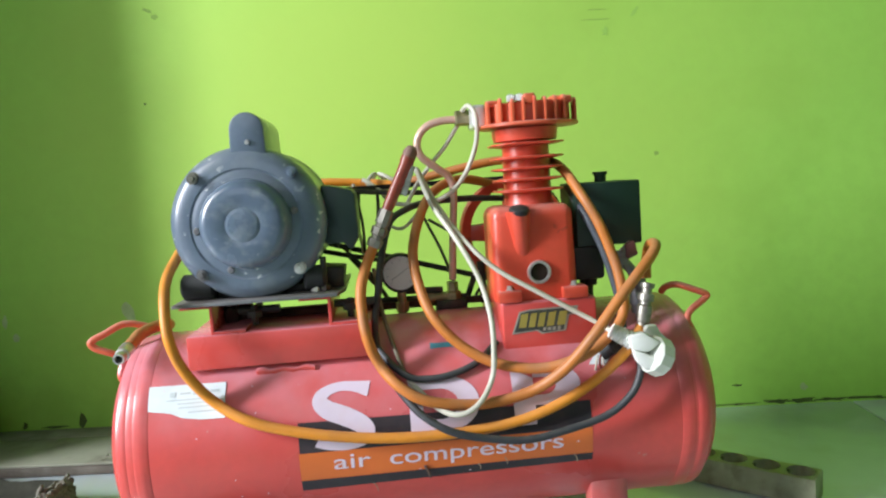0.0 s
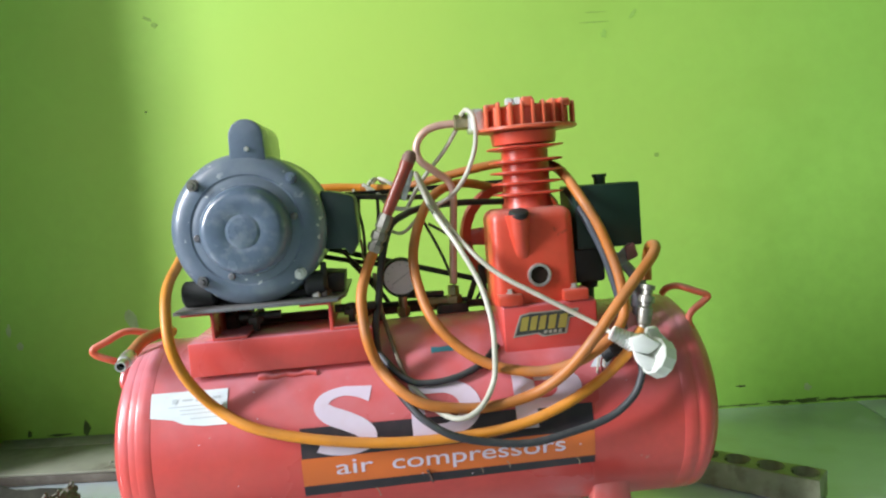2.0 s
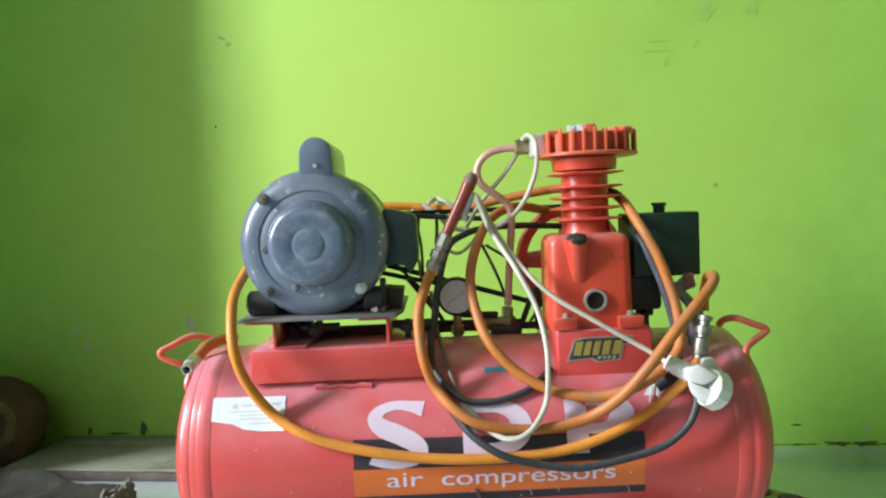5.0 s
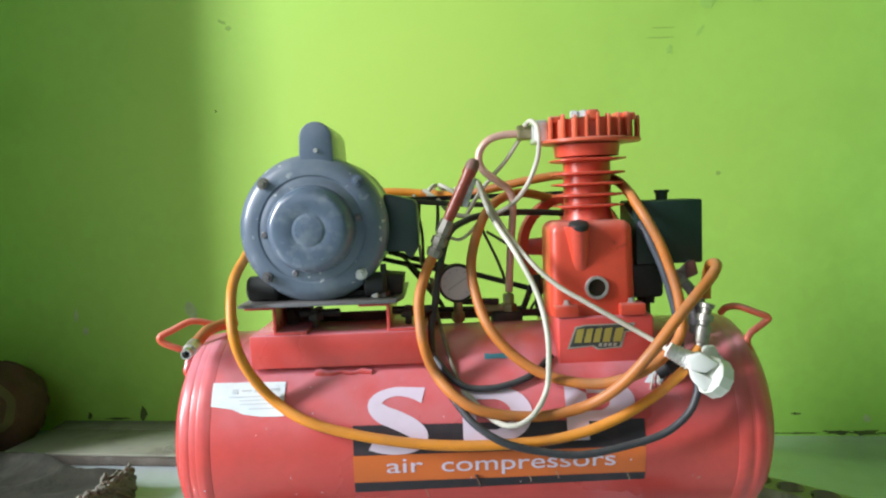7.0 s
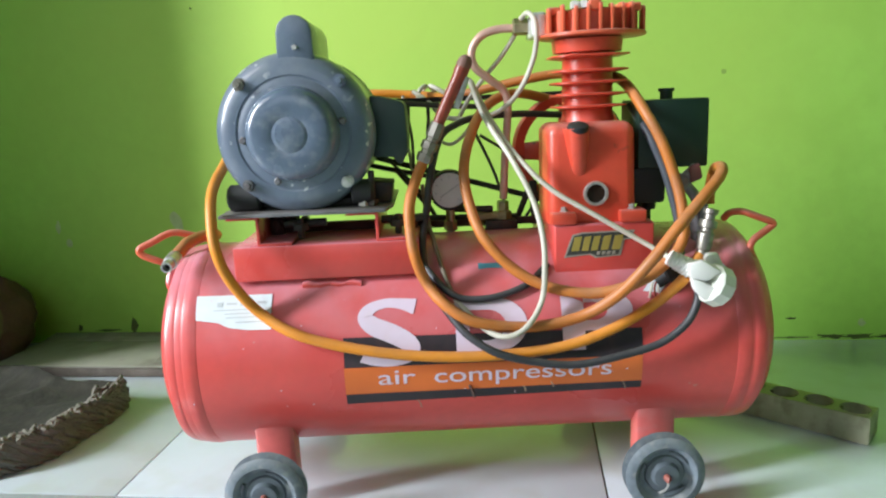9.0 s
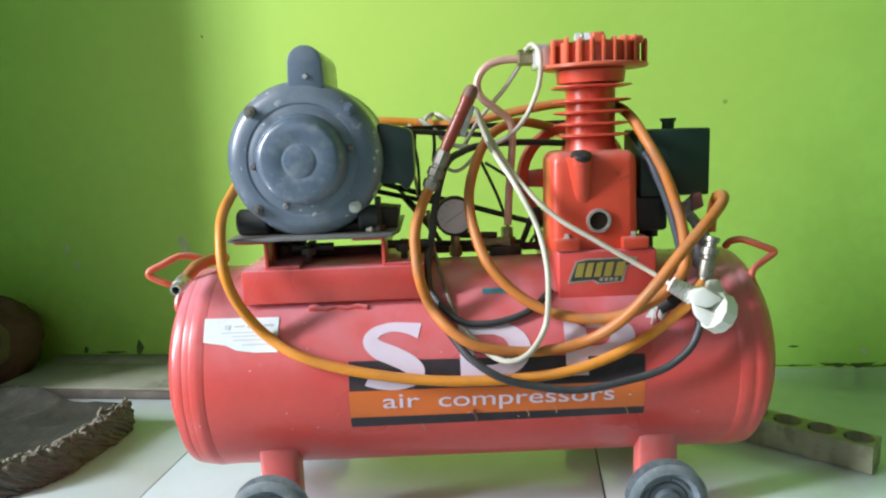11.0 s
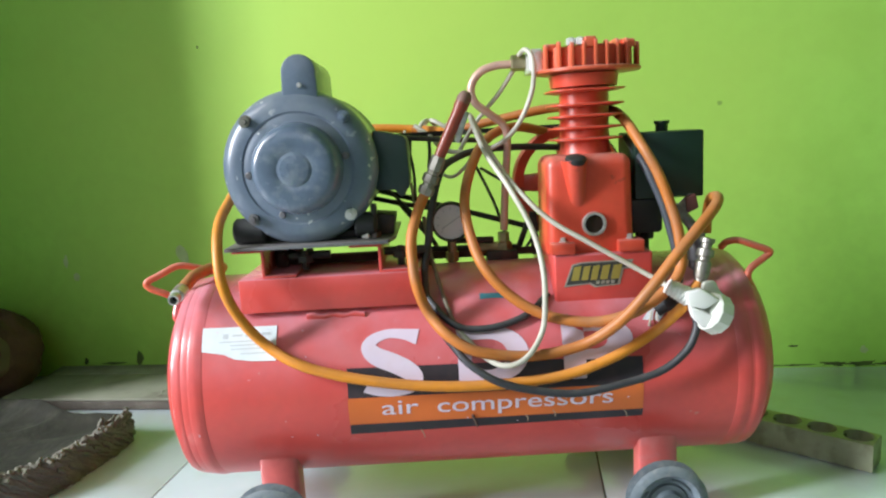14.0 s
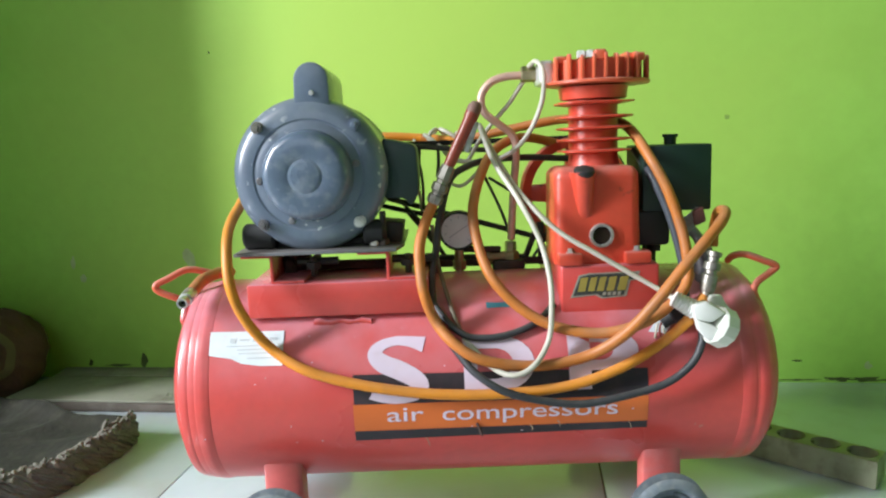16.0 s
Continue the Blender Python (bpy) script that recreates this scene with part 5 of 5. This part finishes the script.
# sack slumped against the west wall
sack = thing("sack", pose(-0.968, 0.493, 0), "brown woven sack with faded olive print, slumped in the corner", "sack")


def sack_skin(d):
    """A place on the sack's lumpy skin in the direction d."""
    n = noise.noise(d * 2.1) * 0.10 + noise.noise(d * 5) * 0.05 + 0.025 * math.sin(9 * math.atan2(d.y, d.x)) * max(0, d.z)
    p = Vector((d.x * 0.108, d.y * 0.090, d.z * 0.098)) * (1 + n)
    p.z = max(0.0, p.z + 0.078)
    return p


bm = bmesh.new()
bmesh.ops.create_icosphere(bm, subdivisions=5, radius=1.0)
for v in bm.verts:
    v.co = sack_skin(v.co.normalized())
part("sack_body", bm, SACK, sack)
face = Vector((0.56, -0.80, 0.22)).normalized()
side = face.cross(Vector((0, 0, 1))).normalized()
up = side.cross(face)
bm, rows = bmesh.new(), []
for a in np.linspace(0.5, 5.6, 40):
    way = side * math.cos(a) * 0.9 + up * math.sin(a)
    rows.append([bm.verts.new(sack_skin((face + way * (w + 0.02 * math.sin(5 * a))).normalized()) * 1.012) for w in (0.36, 0.43, 0.50, 0.57)])
for p, q in zip(rows, rows[1:]):
    for k in range(3):
        bm.faces.new((p[k], p[k + 1], q[k + 1], q[k]))
part("printed_ring", bm, SACK_PRINT, sack, "faded olive printed ring")

# ---- marks on the green wall ----
rng = random.Random(11)


def wall_mark(name, x, z, w, h, mat, label, jag=0.35, n=11, tilt=0.0):
    """A thin flake or stain on the wall's face."""
    x, z = 0.986 * x - 0.031, 0.98 * z + 0.003
    pts = []
    for k in range(n):
        a = k * math.tau / n
        r = 1 + rng.uniform(-jag, jag)
        dx, dz = w / 2 * r * math.cos(a), h / 2 * r * math.sin(a)
        pts.append((x + dx * math.cos(tilt) - dz * math.sin(tilt), WALL_Y - 0.0006, z + dx * math.sin(tilt) + dz * math.cos(tilt)))
    return part(name, prism(pts, (0, 0.0005, 0)), mat, wall_north, label, False)


wall_mark("paint_chip", -0.568, 0.252, 0.024, 0.040, CHIP, "bare plaster chip", 0.15, tilt=0.4)
wall_mark("paint_chip", -0.824, 0.246, 0.010, 0.026, CHIP, "bare plaster chip", 0.25)
wall_mark("paint_chip", -0.805, 0.214, 0.014, 0.018, CHIP, "bare plaster chip", 0.25)
wall_mark("paint_chip", 0.738, 0.028, 0.012, 0.014, CHIP, "bare plaster chip", 0.5)
wall_mark("grime_spot", -0.688, 0.034, 0.015, 0.030, GRIME, "dark grime spot", 0.3, 7)
wall_mark("grime_spot", -0.81, 0.028, 0.010, 0.014, GRIME, "dark grime spot")
wall_mark("grime_spot", -0.75, 0.024, 0.05, 0.006, GRIME, "dark grime spot")
for x, w, h in ((0.69, 0.045, 0.014), (0.735, 0.05, 0.016), (0.79, 0.05, 0.010), (0.62, 0.06, 0.006), (0.86, 0.07, 0.010), (0.57, 0.04, 0.004), (0.93, 0.06, 0.008)):
    wall_mark("grime_spot", x, h * 0.25, w, h * 0.6, GRIME, "dark grime along the wall foot", 0.5, 17)
wall_mark("grime_spot", 0.612, 0.039, 0.018, 0.004, GRIME, "dark grime spot")
wall_mark("scuff", 0.378, 0.766, 0.040, 0.0016, SCRATCH, "thin grey scuff line", 0.2, tilt=-0.03)
wall_mark("scuff", 0.378, 0.748, 0.052, 0.0020, SCRATCH, "thin grey scuff line", 0.2, tilt=-0.03)
wall_mark("scuff", 0.476, 0.494, 0.009, 0.008, SCRATCH, "small grey spot", 0.3)
wall_mark("scuff", -0.489, 0.657, 0.004, 0.005, GRIME, "small dark spot", 0.3)
wall_mark("scuff", -0.466, 0.832, 0.022, 0.008, SCRATCH, "grey smudge", 0.4, tilt=-0.6)
wall_mark("scuff", -0.452, 0.818, 0.012, 0.010, SCRATCH, "grey smudge", 0.4)
wall_mark("smudge", 0.446, 0.757, 0.020, 0.007, SMUDGE, "faint grey smudge", 0.4, tilt=0.9)
wall_mark("smudge", 0.46, 0.815, 0.030, 0.030, SMUDGE, "faint grey smudge", 0.4, 15)
wall_mark("smudge", 0.545, 0.813, 0.022, 0.020, SMUDGE, "faint grey smudge", 0.4, 15)
wall_mark("smudge", 0.392, 0.725, 0.012, 0.016, SMUDGE, "faint grey smudge", 0.4, 13)

# ---- floor tiles, 0.6 m square, thin joints ----
tile_mesh = None
bm = box(-0.2988, 0.2988, -0.2988, 0.2988, -0.012, 0.0, 0.0012, 2)
x = 0.184 - 0.6 * 2 - 0.3
while x < EAST_X + 0.3:
    y = 0.038 + 0.3
    while y > SOUTH_Y - 0.3:
        x0, x1 = max(x - 0.2988, WEST_X - 0.12), min(x + 0.2988, EAST_X)
        y0, y1 = max(y - 0.2988, SOUTH_Y), min(y + 0.2988, WALL_Y)
        if x1 - x0 > 0.02 and y1 - y0 > 0.02:
            if x1 - x0 > 0.597 and y1 - y0 > 0.597:
                if tile_mesh is None:
                    tile = finish("tile", bm, TILE, floor)
                    tile_mesh = tile.data
                else:
                    tile = new("tile", tile_mesh)
                    tile.parent = floor
                tile.location = (x, y, 0)
            else:
                finish("tile", box(x0, x1, y0, y1, -0.012, 0.0, 0.0012, 2), TILE, floor)
        y -= 0.6
    x += 0.6
